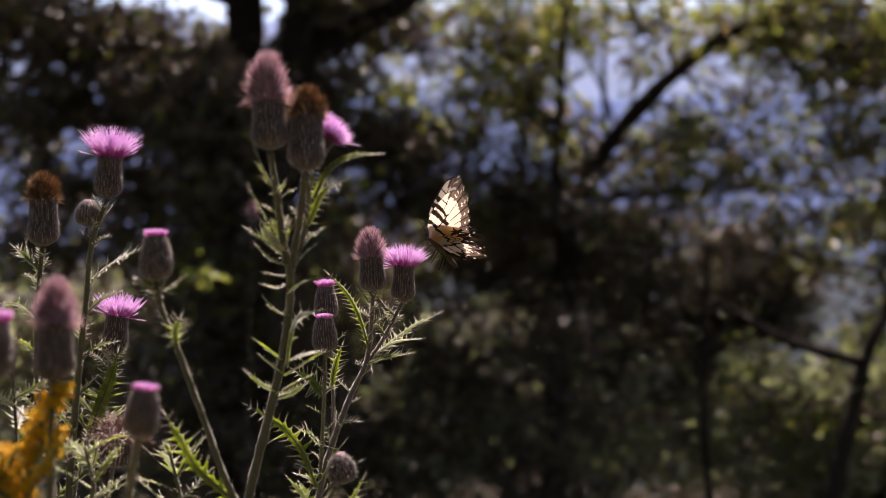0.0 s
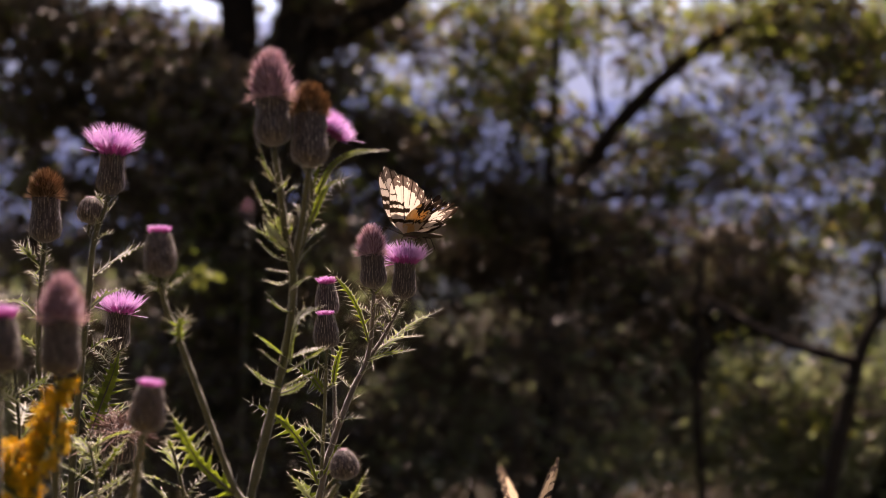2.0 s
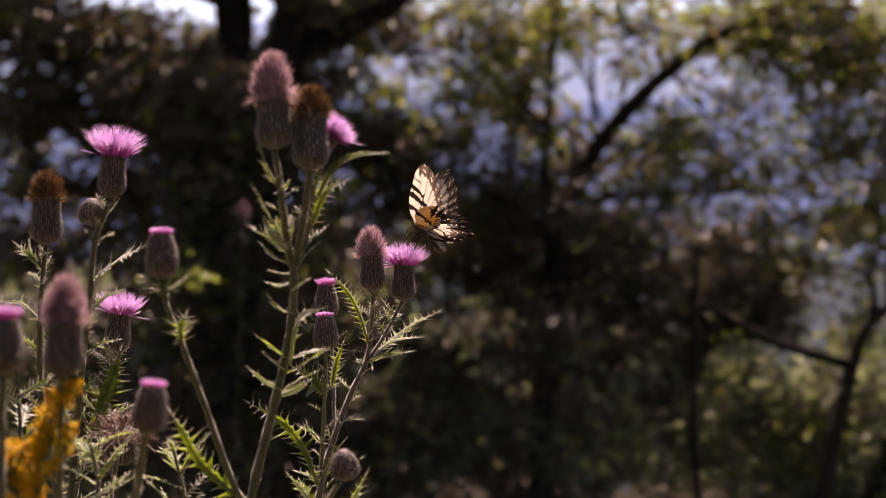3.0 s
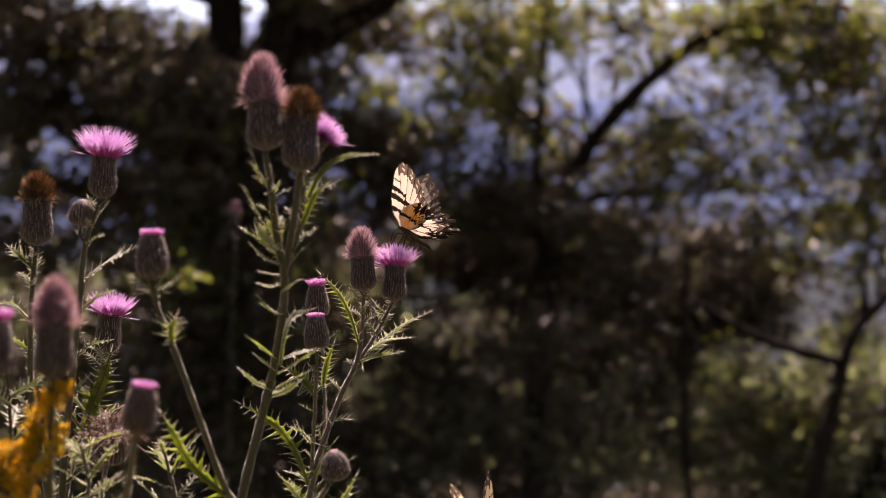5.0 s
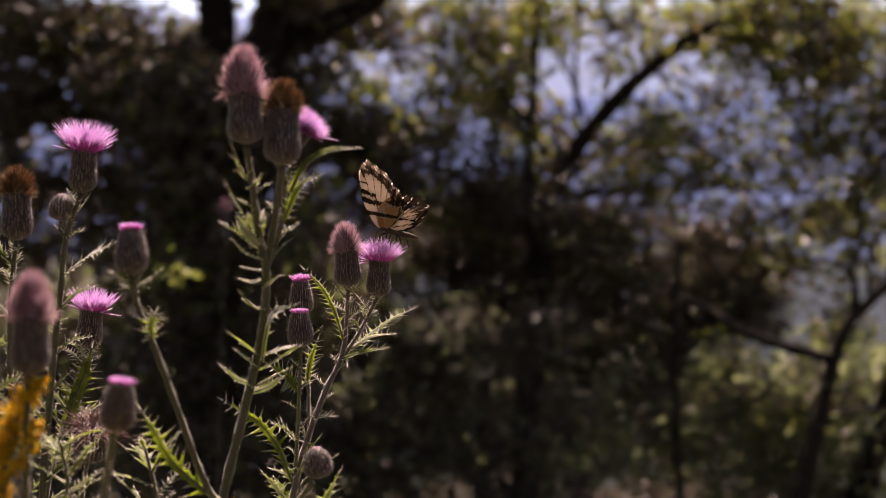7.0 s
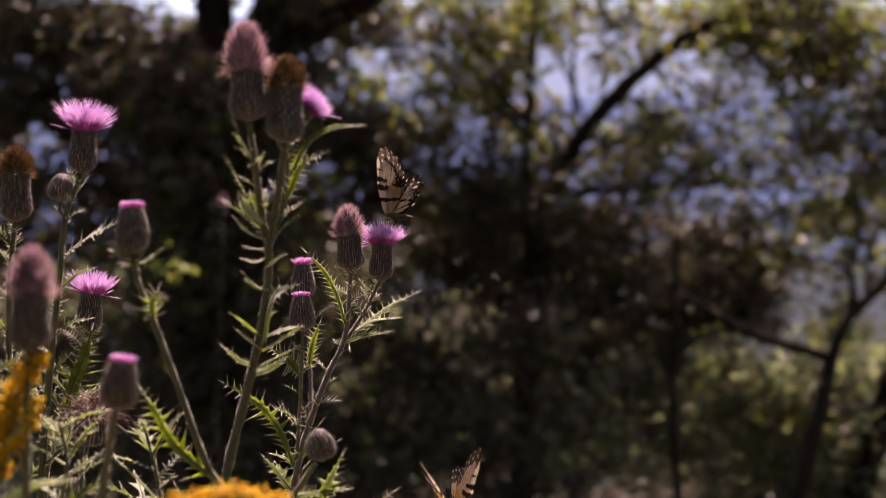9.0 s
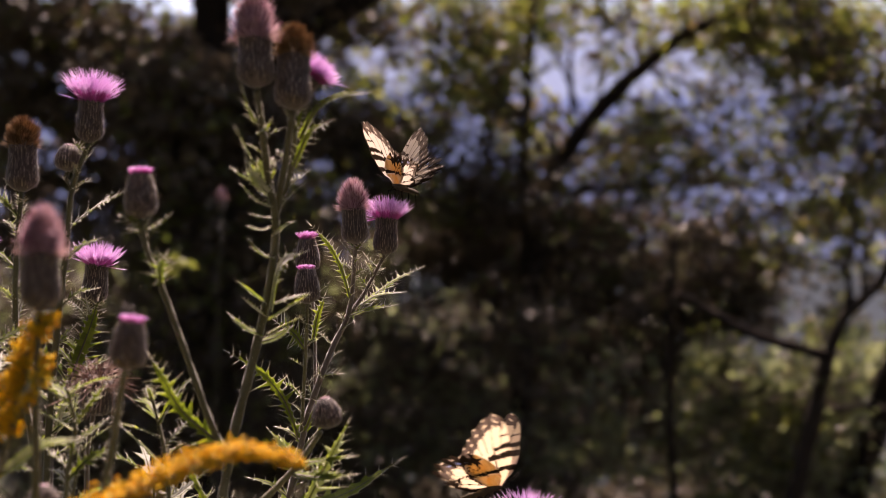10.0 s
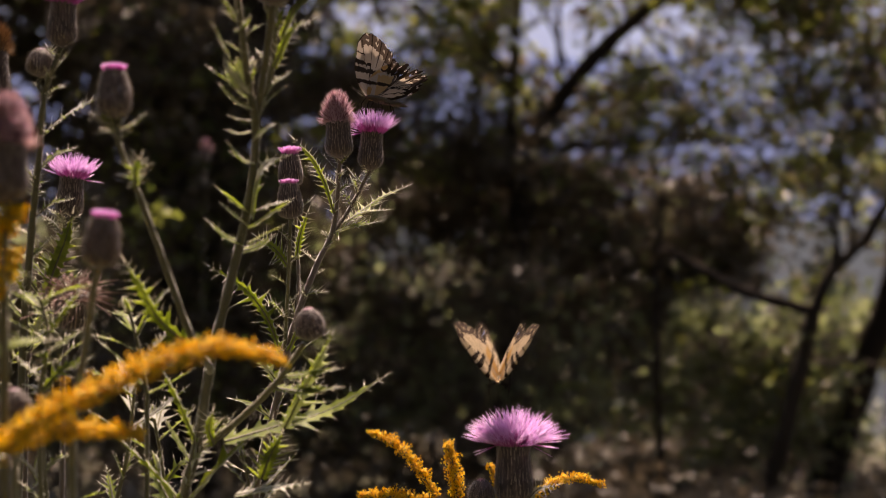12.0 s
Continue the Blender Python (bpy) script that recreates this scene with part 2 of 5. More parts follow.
def involucre(h, r, line, seed):
    """The cup of overlapping bracts, each with a pale rib and a small spine."""
    rg = random.Random(seed)
    b = Build()
    sides = 20
    k = 12
    for i in range(k + 1):
        s = i / k
        for j in range(sides):
            a = 2 * math.pi * j / sides
            q = profile(line, s) * r * 0.96
            b.v.append((q * math.cos(a), q * math.sin(a), s * h))
    for i in range(k):
        for j in range(sides):
            p, q = i * sides + j, i * sides + (j + 1) % sides
            b.f.append((p, q, q + sides, p + sides))
            b.s.append(0)
    b.f.append(tuple(reversed(range(sides))))
    b.f.append(tuple(k * sides + j for j in range(sides)))
    b.s.extend([0, 0])
    rows, around = 12, 14
    def at(q, ang, up):
        return (q * math.cos(ang), q * math.sin(ang), up * h)
    for i in range(rows):
        for j in range(around):
            s0 = max(0.0, (i + rg.uniform(-0.25, 0.25)) / rows * 0.92)
            a = 2 * math.pi * (j + 0.5 * (i % 2) + rg.uniform(-0.15, 0.15)) / around
            s1 = min(1.03, s0 + rg.uniform(0.16, 0.24))
            m = (s0 + s1) / 2
            lift = rg.uniform(0.0004, 0.0011)
            r0, rm, r1 = profile(line, s0) * r, profile(line, m) * r + 0.0004, profile(line, min(1, s1)) * r + lift
            w = 2 * math.pi / around * rg.uniform(0.36, 0.46)
            b.add([at(r0, a, s0), at(rm, a + w, m), at(r1, a, s1), at(rm, a - w, m), at(rm + 0.0004, a, m)],
                  [(0, 1, 4), (1, 2, 4), (2, 3, 4), (3, 0, 4)], 0)
            v = w * rg.uniform(0.10, 0.24)
            twist = rg.uniform(-0.05, 0.05)
            b.add([at(rm + 0.0007, a - v, m - 0.03), at(rm + 0.0007, a + v, m - 0.03), at(r1 + 0.0003, a + v * 0.5 + twist, s1), at(r1 + 0.0003, a - v * 0.5 + twist, s1)], [(0, 1, 2, 3)], 1)
            # frayed pale edges of the bract
            for g in (1, -1):
                if rg.random() < 0.5:
                    k = rg.uniform(0.02, 0.07)
                    b.add([at(rm + 0.0005, a + g * w, m), at(rm + 0.0006, a + g * w * 0.86, m + k * 0.4), at(rm + rg.uniform(0.0005, 0.0012), a + g * w * rg.uniform(0.5, 1.1), m + k)], [(0, 1, 2)], 1)
            # spines that stand off the cup, and hairs
            if rg.random() < 0.6:
                sp = rg.uniform(0.0010, 0.0030)
                up = s1 + rg.uniform(-0.05, 0.08)
                b.add([at(r1, a - 0.03, s1), at(r1, a + 0.03, s1), at(r1 + sp, a + rg.uniform(-0.14, 0.14), up)], [(0, 1, 2)], 1)
            if rg.random() < 0.5:
                q = a + rg.uniform(-w, w)
                b.add([at(rm, q, m), at(rm, q + 0.02, m), at(rm + rg.uniform(0.0006, 0.0016), q + rg.uniform(-0.3, 0.3), m + rg.uniform(-0.08, 0.12))], [(0, 1, 2)], 1)
    return b


def florets(n, h, r_in, length, spread, wide, curl, seed, droop=0.0, mess=0.1, cone=0.14):
    """A tuft of fine three-sided florets that rises from the cup's mouth; spread is the outermost lean in degrees."""
    rg = random.Random(seed)
    b = Build()
    for i in range(n):
        q = math.sqrt((i + 0.5) / n)
        a = i * 2.39996 + rg.uniform(-0.2, 0.2)
        lean = radians(spread) * q ** 1.2 + rg.gauss(0, mess)
        if rg.random() < droop:
            lean += rg.uniform(0.3, 1.1)
        out = Vector((math.cos(a), math.sin(a), 0))
        way = Vector((0, 0, 1)) * math.cos(lean) + out * math.sin(lean)
        p0 = out * (q * r_in) + Vector((0, 0, h - 0.001))
        ln = length * rg.uniform(0.66, 1.1) * (1 - cone * q ** 1.3)
        bend = (Vector((0, 0, 1)) * (-curl) + out * 0.3 * abs(curl) + Vector((rg.gauss(0, mess), rg.gauss(0, mess), 0))) * ln
        curve = out * ln * rg.uniform(-0.05, 0.16) * q
        pts = [p0, p0 + way * ln * 0.45 + bend * 0.12, p0 + way * ln * 0.8 + bend * 0.45 + curve * 0.4, p0 + way * ln + bend * 0.8 + curve]
        w = wide * rg.uniform(0.7, 1.2)
        b.tube(pts, [w * 0.5, w * 0.55, w * 0.7, w * 0.15], 3, 0, cap=False)
        b.s[-9:-6] = [2] * 3
        b.s[-3:] = [1] * 3
    return b


def fluff(n, h, r_in, length, wide, seed, round_top=0.5):
    """A faded tuft: a soft upright cone of short florets that leave it at a slant all the way up, with a pale fringe at the mouth."""
    rg = random.Random(seed)
    b = Build()
    for i in range(n):
        s = (i + 0.5) / n
        a = i * 2.39996 + rg.uniform(-0.3, 0.3)
        out = Vector((math.cos(a), math.sin(a), 0))
        girth = r_in * (0.98 * math.sqrt(max(0.0, 1 - s ** (1.3 + round_top))) * (0.85 + 0.3 * min(1, s * 5)))
        p0 = out * girth * rg.uniform(0.5, 0.95) + Vector((0, 0, h - 0.001 + s * length * 0.74))
        lean = radians(62 - 48 * s) + rg.gauss(0, 0.16)
        ln = length * rg.uniform(0.15, 0.25)
        slot = 0 if rg.random() < 0.75 else 2
        if s < 0.10:
            lean, ln, slot = radians(rg.uniform(70, 112)), length * rg.uniform(0.22, 0.36), 1
        way = Vector((0, 0, 1)) * math.cos(lean) + out * math.sin(lean)
        bend = Vector((rg.gauss(0, 0.1), rg.gauss(0, 0.1), 0.12)) * ln
        w = wide * rg.uniform(0.7, 1.2)
        b.tube([p0 - way * ln * 0.5, p0 + way * ln * 0.5 + bend * 0.3, p0 + way * ln + bend], [w * 0.6, w * 0.6, w * 0.15], 3, slot, cap=False)
        if slot == 0:
            b.s[-3:] = [1 if rg.random() < 0.6 else 0] * 3
    return b


TONES = {M_PINK.name: [M_PINK, M_PINK_TIP, M_PINK_BASE], M_MAUVE.name: [M_MAUVE, M_MAUVE_TIP, M_MAUVE_DEEP], M_DRY.name: [M_DRY, M_DRY_TIP, M_DRY], M_CHAFF.name: [M_CHAFF] * 3}
HEADS = {
    # cup height, cup radius, outline, tuft: (count, mouth radius, length, spread, width, curl, droop, mess), material
    "bloom": (0.0225, 0.0068, CUP, (440, 0.0062, 0.0162, 41, 0.00028, -0.02, 0.03, 0.15), M_PINK),
    "wide_bloom": (0.034, 0.0100, CUP, (980, 0.0098, 0.0205, 67, 0.00036, 0.02, 0.012, 0.14), M_PINK),
    "faded": (0.022, 0.0078, CUP, (1250, 0.0074, 0.0245, 15, 0.00030, 0.02, 0.015, 0.11), M_MAUVE),
    "closing": (0.024, 0.0076, CUP, (1150, 0.0070, 0.0225, 5, 0.00031, 0.0, 0.01, 0.10), M_MAUVE),
    "dry": (0.025, 0.0080, CUP, (1000, 0.0076, 0.0180, 18, 0.00032, 0.06, 0.03, 0.20), M_DRY),
    "tip": (0.021, 0.0070, TIP, (300, 0.0039, 0.0062, 22, 0.00034, 0.0, 0.0, 0.16), M_PINK),
    "bud": (0.0155, 0.0068, BUD, None, None),
    "shed": (0.020, 0.0090, CUP, (260, 0.0085, 0.013, 75, 0.00035, 0.2, 0.3, 0.5), M_CHAFF),
}


def head(plant, kind, place, lean_x=0.0, lean_y=0.0, size=1.0, turn=0.0, seed=1, tuft_size=1.0):
    """A flower head on its plant; place is the foot of the cup, lean in degrees to the right and away."""
    h, r, line, tuft, mat = HEADS[kind]
    m = pose(*place, -lean_y, lean_x, 0) @ pose(0, 0, 0, 0, 0, turn)
    cup = part("flower_head", involucre(h * size, r * size, line, seed).mesh("flower_head", [M_BRACT, M_BRACT_PALE]), plant,
               {"bloom": "open pink thistle head", "wide_bloom": "wide open pink thistle head", "faded": "faded mauve thistle head", "closing": "closing rose-brown thistle head", "dry": "dried brown thistle head",
                "tip": "budding head with a pink tip", "bud": "closed grey-purple bud", "shed": "shed head with pale chaff"}[kind], m)
    if tuft:
        n, ri, ln, spread, wide, curl, droop, mess = tuft
        if kind in ("faded", "closing", "dry"):
            tuft_shape = fluff(n, h * size, ri * size, ln * size * tuft_size, wide * max(size, 1), seed + 50, {"faded": 0.9, "closing": 0.5, "dry": 1.6}[kind])
        else:
            tuft_shape = florets(n, h * size, ri * size, ln * size * tuft_size, spread, wide * max(size, 1), curl, seed + 50, droop, mess, 0.18 if kind == "wide_bloom" else 0.10)
        part("tuft", tuft_shape.mesh("tuft", [M_PINK_BASE, M_PINK, M_PINK_BASE] if kind == "tip" else TONES[mat.name]), cup, m=Matrix())
    if kind == "bud":
        part("bud_tip", florets(60, h * size * 0.97, 0.0016 * size, 0.0022 * size, 20, 0.0004, 0, seed + 50).mesh("bud_tip", [M_MAUVE]), cup, m=Matrix())
    return cup


def stem(plant, pts, r0, r1, mat=None, name="stem", seed=3, hairs=True):
    """A ridged, hairy stem along pts."""
    rg = random.Random(seed)
    line = spline(pts, 8)
    b = Build()
    n = len(line) - 1
    b.tube(line, [(r0 + (r1 - r0) * i / n) * (1 + 0.06 * math.sin(i * 1.9)) for i in range(n + 1)], 10, 0, 0.08)
    if hairs:
        for i in range(n * 20):
            t = rg.random() * n
            p = line[int(t)].lerp(line[min(n, int(t) + 1)], t % 1)
            out = Vector((rg.gauss(0, 1), rg.gauss(0, 1), rg.uniform(-0.1, 0.5))).normalized()
            r = r0 + (r1 - r0) * t / n
            s = Vector((0, 0, 1)).cross(out).normalized() * 0.0001
            b.add([p + out * r * 0.8 - s, p + out * r * 0.8 + s, p + out * (r + rg.uniform(0.0006, 0.0018))], [(0, 1, 2)], 1)
    return part(name, b.mesh(name, [mat or M_STEM, M_SPINE]), plant)


def leaf(plant, pts, wide, lobes=6, facing=(0, -0.4, 1), name="leaf", label="", depth=0.75, spine=0.0055, seed=1, narrow=0.30, flip=False):
    """A thistle leaf along pts: spiny side lobes, green above and white wool below, with thickness."""
    rg = random.Random(seed)
    line = spline(pts, max(2, int(1.6 * lobes / (len(pts) - 1)) + 1))
    n = len(line) - 1
    b = Build()
    length = sum((line[i + 1] - line[i]).length for i in range(n))
    up0 = Vector(facing).normalized()
    def frame_at(i):
        way = (line[min(i + 1, n)] - line[max(i - 1, 0)]).normalized()
        side = way.cross(up0)
        side = side.normalized() if side.length > 1e-4 else Vector((1, 0, 0))
        return way, side, side.cross(way).normalized()
    thick = 0.00022
    def env(t):
        return wide * (0.35 + 0.65 * math.sin(math.pi * min(1, 0.12 + t * 0.95)) ** 0.8) * (1.0 if t < 0.75 else max(0.1, (1 - t) / 0.25))
    tip_up = []
    for i in range(n):
        t0, t1 = i / n, (i + 1) / n
        w0, s0, u0 = frame_at(i)
        w1, s1, u1 = frame_at(i + 1)
        for g in (1, -1):
            a0, a1 = line[i], line[i + 1]
            e0, e1 = line[i] + s0 * g * env(t0) * narrow + u0 * env(t0) * 0.05, line[i + 1] + s1 * g * env(t1) * narrow + u1 * env(t1) * 0.05
            lob = rg.uniform(0.45, 1.35) * (1.0 if (i + (g > 0)) % 2 == 0 else 0.35)
            mid = (e0 + e1) / 2
            reach = env((t0 + t1) / 2) * depth * lob * 1.15
            if rg.random() < 0.22:
                reach *= 0.25
            tip = mid + s0 * g * reach + w0 * reach * rg.uniform(0.35, 0.75) + u0 * reach * rg.uniform(-0.25, 0.45)
            b0, b1 = e0.lerp(e1, 0.12), e0.lerp(e1, 0.74)
            k0, k1 = b0.lerp(tip, 0.52), b1.lerp(tip, 0.46)
            top = [a0, a1, e1, e0, b1, b0, k1, k0, tip]
            quads = [(0, 1, 2, 3), (5, 4, 6, 7), (7, 6, 8)]
            nrm = u0 * thick
            order = quads if g > 0 else [tuple(reversed(q)) for q in quads]
            b.add([p + nrm for p in top], order, 1 if flip else 0)
            b.add([p - nrm for p in top], [tuple(reversed(q)) for q in order], 0 if flip else 1)
            sp = (tip - mid).normalized() * spine * rg.uniform(0.6, 1.2) + u0 * spine * rg.uniform(-0.1, 0.3)
            q = w0 * 0.00028
            b.add([tip - q - sp * 0.1, tip + q - sp * 0.1, tip + sp, tip + u0 * 0.0002], [(0, 1, 2), (1, 3, 2), (3, 0, 2)], 2)
    way, side, up = frame_at(n)
    b.add([line[n] - side * 0.0003, line[n] + side * 0.0003, line[n] + way * spine], [(0, 1, 2)], 2)
    rib = [p + frame_at(i)[2] * 0.0002 for i, p in enumerate(line)]
    b.tube(rib, [max(0.00025, 0.0008 * (1 - i / n)) for i in range(n + 1)], 5, 3, cap=False)
    return part(name, b.mesh(name, [M_LEAF, M_WOOL, M_SPINE, M_STEM], smooth=False), plant, label)


def leaflets(plant, pts, n, length, seed, up=0.75, wide=0.2):
    """Small spiny leaves along a stem, alternating round it."""
    rg = random.Random(seed)
    line = spline(pts, 12)
    for i in range(n):
        t = (i + rg.uniform(0.2, 0.8)) / n * (len(line) - 1)
        p = line[int(t)]
        a = i * 2.4 + rg.uniform(-0.5, 0.5)
        out = Vector((math.cos(a), 0.7 * math.sin(a), 0))
        ln = length * rg.uniform(0.6, 1.25)
        tip = p + out * ln + Vector((0, 0, ln * (up + rg.uniform(-0.3, 0.4))))
        mid = (p + tip) / 2 + Vector((0, 0, ln * rg.uniform(-0.05, 0.2)))
        leaf(plant, [p, mid, tip], ln * wide * rg.uniform(0.8, 1.2), rg.choice((2, 3, 4)), (rg.uniform(-0.6, 0.6), rg.uniform(-0.8, 0.4), 1), seed=seed * 31 + i, spine=0.0032, flip=rg.random() < 0.22)


# ---- ground and distance ----
def ground_height(x, y):
    """A meadow's edge that falls away towards a valley."""
    s = max(0.0, y - 1.6)
    z = -0.12 * s if s < 12 else -1.44 - 0.35 * (s - 12)
    z = max(z, -60)
    return z + 0.04 * math.sin(x * 1.3 + y * 0.7) + 0.03 * math.sin(x * 3.1 - y * 2.3)


def ground():
    xs = sorted({round(s * v, 3) for s in (1, -1) for v in (0, .4, .8, 1.2, 1.8, 2.6, 3.6, 5, 7, 10, 14, 20, 30, 50, 90, 170, 400, 900, 2000, 4000)})
    ys = [-4000, -1500, -500, -150, -50, -20, -10, -5, -3, -2, -1, -.5, 0, .4, .8, 1.2, 1.6, 2, 2.6, 3.2, 4, 5, 6, 7, 8, 9, 10, 12, 14, 17, 20, 25, 32, 42, 60, 100, 180, 350, 700, 1400, 2800, 4500]
    v = [(x, y, ground_height(x, y)) for y in ys for x in xs]
    w = len(xs)
    f = [(j * w + i, j * w + i + 1, (j + 1) * w + i + 1, (j + 1) * w + i) for j in range(len(ys) - 1) for i in range(w - 1)]
    return tagged(new("ground", mesh_of("ground", v, f, [M_GROUND])), "bare brown soil slope under meadow plants", "ground", kind="structure")


def ridge(name, y, crest, wave, mat, seed, label):
    """A wooded mountain ridge across the distance."""
    v, f = [], []
    n = 90
    for i in range(n + 1):
        x = -4000 + 8000 * i / n
        top = crest + wave * noise.noise(Vector((x * 0.0011, seed, 0))) + wave * 0.3 * noise.noise(Vector((x * 0.005, seed, 3)))
        for j in range(7):
            s = j / 6
            v.append((x, y + 700 * s, -70 + (top + 70) * math.sin(s * math.pi / 2) + (12 * noise.noise(Vector((x * 0.02, s * 6, seed))) if 0 < j else 0)))
    for i in range(n):
        for j in range(6):
            a = i * 7 + j
            f.append((a, a + 7, a + 8, a + 1))
    return tagged(new(name, mesh_of(name, v, f, [mat])), label, "mountain ridge", kind="structure")


ground()
# the three ridges carry the air's haze in their colour and glow
ridge("backdrop", 260, -7, 3, M_NEAR_RIDGE, 5.0, "wooded hill across the valley, tinted grey-blue by painted haze")
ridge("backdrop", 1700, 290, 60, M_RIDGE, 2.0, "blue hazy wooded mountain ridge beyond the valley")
ridge("backdrop", 3300, 742, 110, M_RIDGE_FAR, 9.0, "far mountain ridge under the sky, pale blue from painted haze")


# ---- woods ----
def leaf_cloud(name, clumps, size, mats, seed, flat=0.5, bunch=20):
    """Many small folded leaves gathered in clumps (x, y, z, rx, ry, rz, count)."""
    g = np.random.RandomState(seed)
    verts, faces, slots = [], [], []
    for x, y, z, rx, ry, rz, count in clumps:
        sub = max(4, count // bunch)
        ball = g.normal(0, 1, (sub, 3))
        ball *= (g.uniform(0, 1, sub) ** 0.42 / np.linalg.norm(ball, axis=1))[:, None]
        cen = ball * (rx * 1.12, ry * 1.12, rz * 1.12) + (x, y, z)
        pick = g.randint(0, sub, count)
        pos = cen[pick] + g.normal(0, 0.11 * (bunch / 20) ** 0.5, (count, 3)) * (max(0.35, rx) ** 0.5, max(0.35, ry) ** 0.5, max(0.35, rz) ** 0.5)
        way = g.normal(0, 1, (count, 3)) * (1, 1, 0.5) + (0, 0, -0.35)
        way /= np.linalg.norm(way, axis=1)[:, None]
        nrm = g.normal(0, 1, (count, 3)) * (1, 1, flat) + (0, 0, 0.5)
        side = np.cross(way, nrm)
        side /= np.linalg.norm(side, axis=1)[:, None] + 1e-9
        nrm = np.cross(side, way)
        ln = size * g.uniform(0.6, 1.3, count)[:, None]
        wd = ln * g.uniform(0.22, 0.36, count)[:, None]
        k = len(verts)
        quad = np.stack([pos, pos + way * ln * 0.45 + side * wd + nrm * wd * 0.3, pos + way * ln, pos + way * ln * 0.45 - side * wd + nrm * wd * 0.3], 1).reshape(-1, 3)
        verts.extend(quad.tolist())
        base = k + 4 * np.arange(count)
        faces.extend(np.stack([np.stack([base, base + 1, base + 2], 1), np.stack([base, base + 2, base + 3], 1)], 1).reshape(-1, 3).tolist())
        tone = np.where(g.uniform(0, 1, count) < 0.72, g.randint(0, len(mats), sub)[pick], g.randint(0, len(mats), count))
        slots.extend(np.repeat(tone, 2).tolist())
    return mesh_of(name, verts, faces, mats, slots, smooth=False)


def tree(label, limbs, clumps, size, mats, seed, name="tree", category="tree", flat=0.5, fill=1.0, twigs=0, bunch=20):
    """A tree: the first limb is the trunk; limbs are (points, radius at foot, radius at end)."""
    t = thing(name, limbs[0][0][0], label, category)
    for i, (pts, r0, r1) in enumerate(limbs):
        line = spline(pts, 6)
        b = Build()
        n = len(line) - 1
        b.tube(line, [(r0 + (r1 - r0) * k / n) * (1 + 0.07 * math.sin(k * 1.3 + i)) for k in range(n + 1)], 12 if r0 > 0.05 else 7, 0, 0.06)
        part("trunk" if i == 0 else "limb", b.mesh("trunk" if i == 0 else "limb", [M_BARK]), t)
    # thin limbs that carry the first clumps
    main = spline(limbs[0][0], 6)
    for x, y, z, *_ in clumps[:twigs]:
        tip = Vector((x, y, z))
        low = min(main, key=lambda p: (p - tip + Vector((0, 0, 0.35))).length)
        b = Build()
        b.tube(spline([low, low.lerp(tip, 0.5) + Vector((0, 0, 0.06)), tip, tip + (tip - low) * 0.3 + Vector((0, 0, 0.1))], 5), [0.016 - 0.0008 * k for k in range(16)], 6)
        part("limb", b.mesh("limb", [M_BARK]), t)
    clumps = [(*c[:6], int(c[6] * fill)) for c in clumps]
    tagged(part("crown", leaf_cloud("crown", clumps, size, mats, seed, flat, bunch), t), kind="stuff")
    return t


def foot(x, y):
    return (x, y, ground_height(x, y) - 0.1)


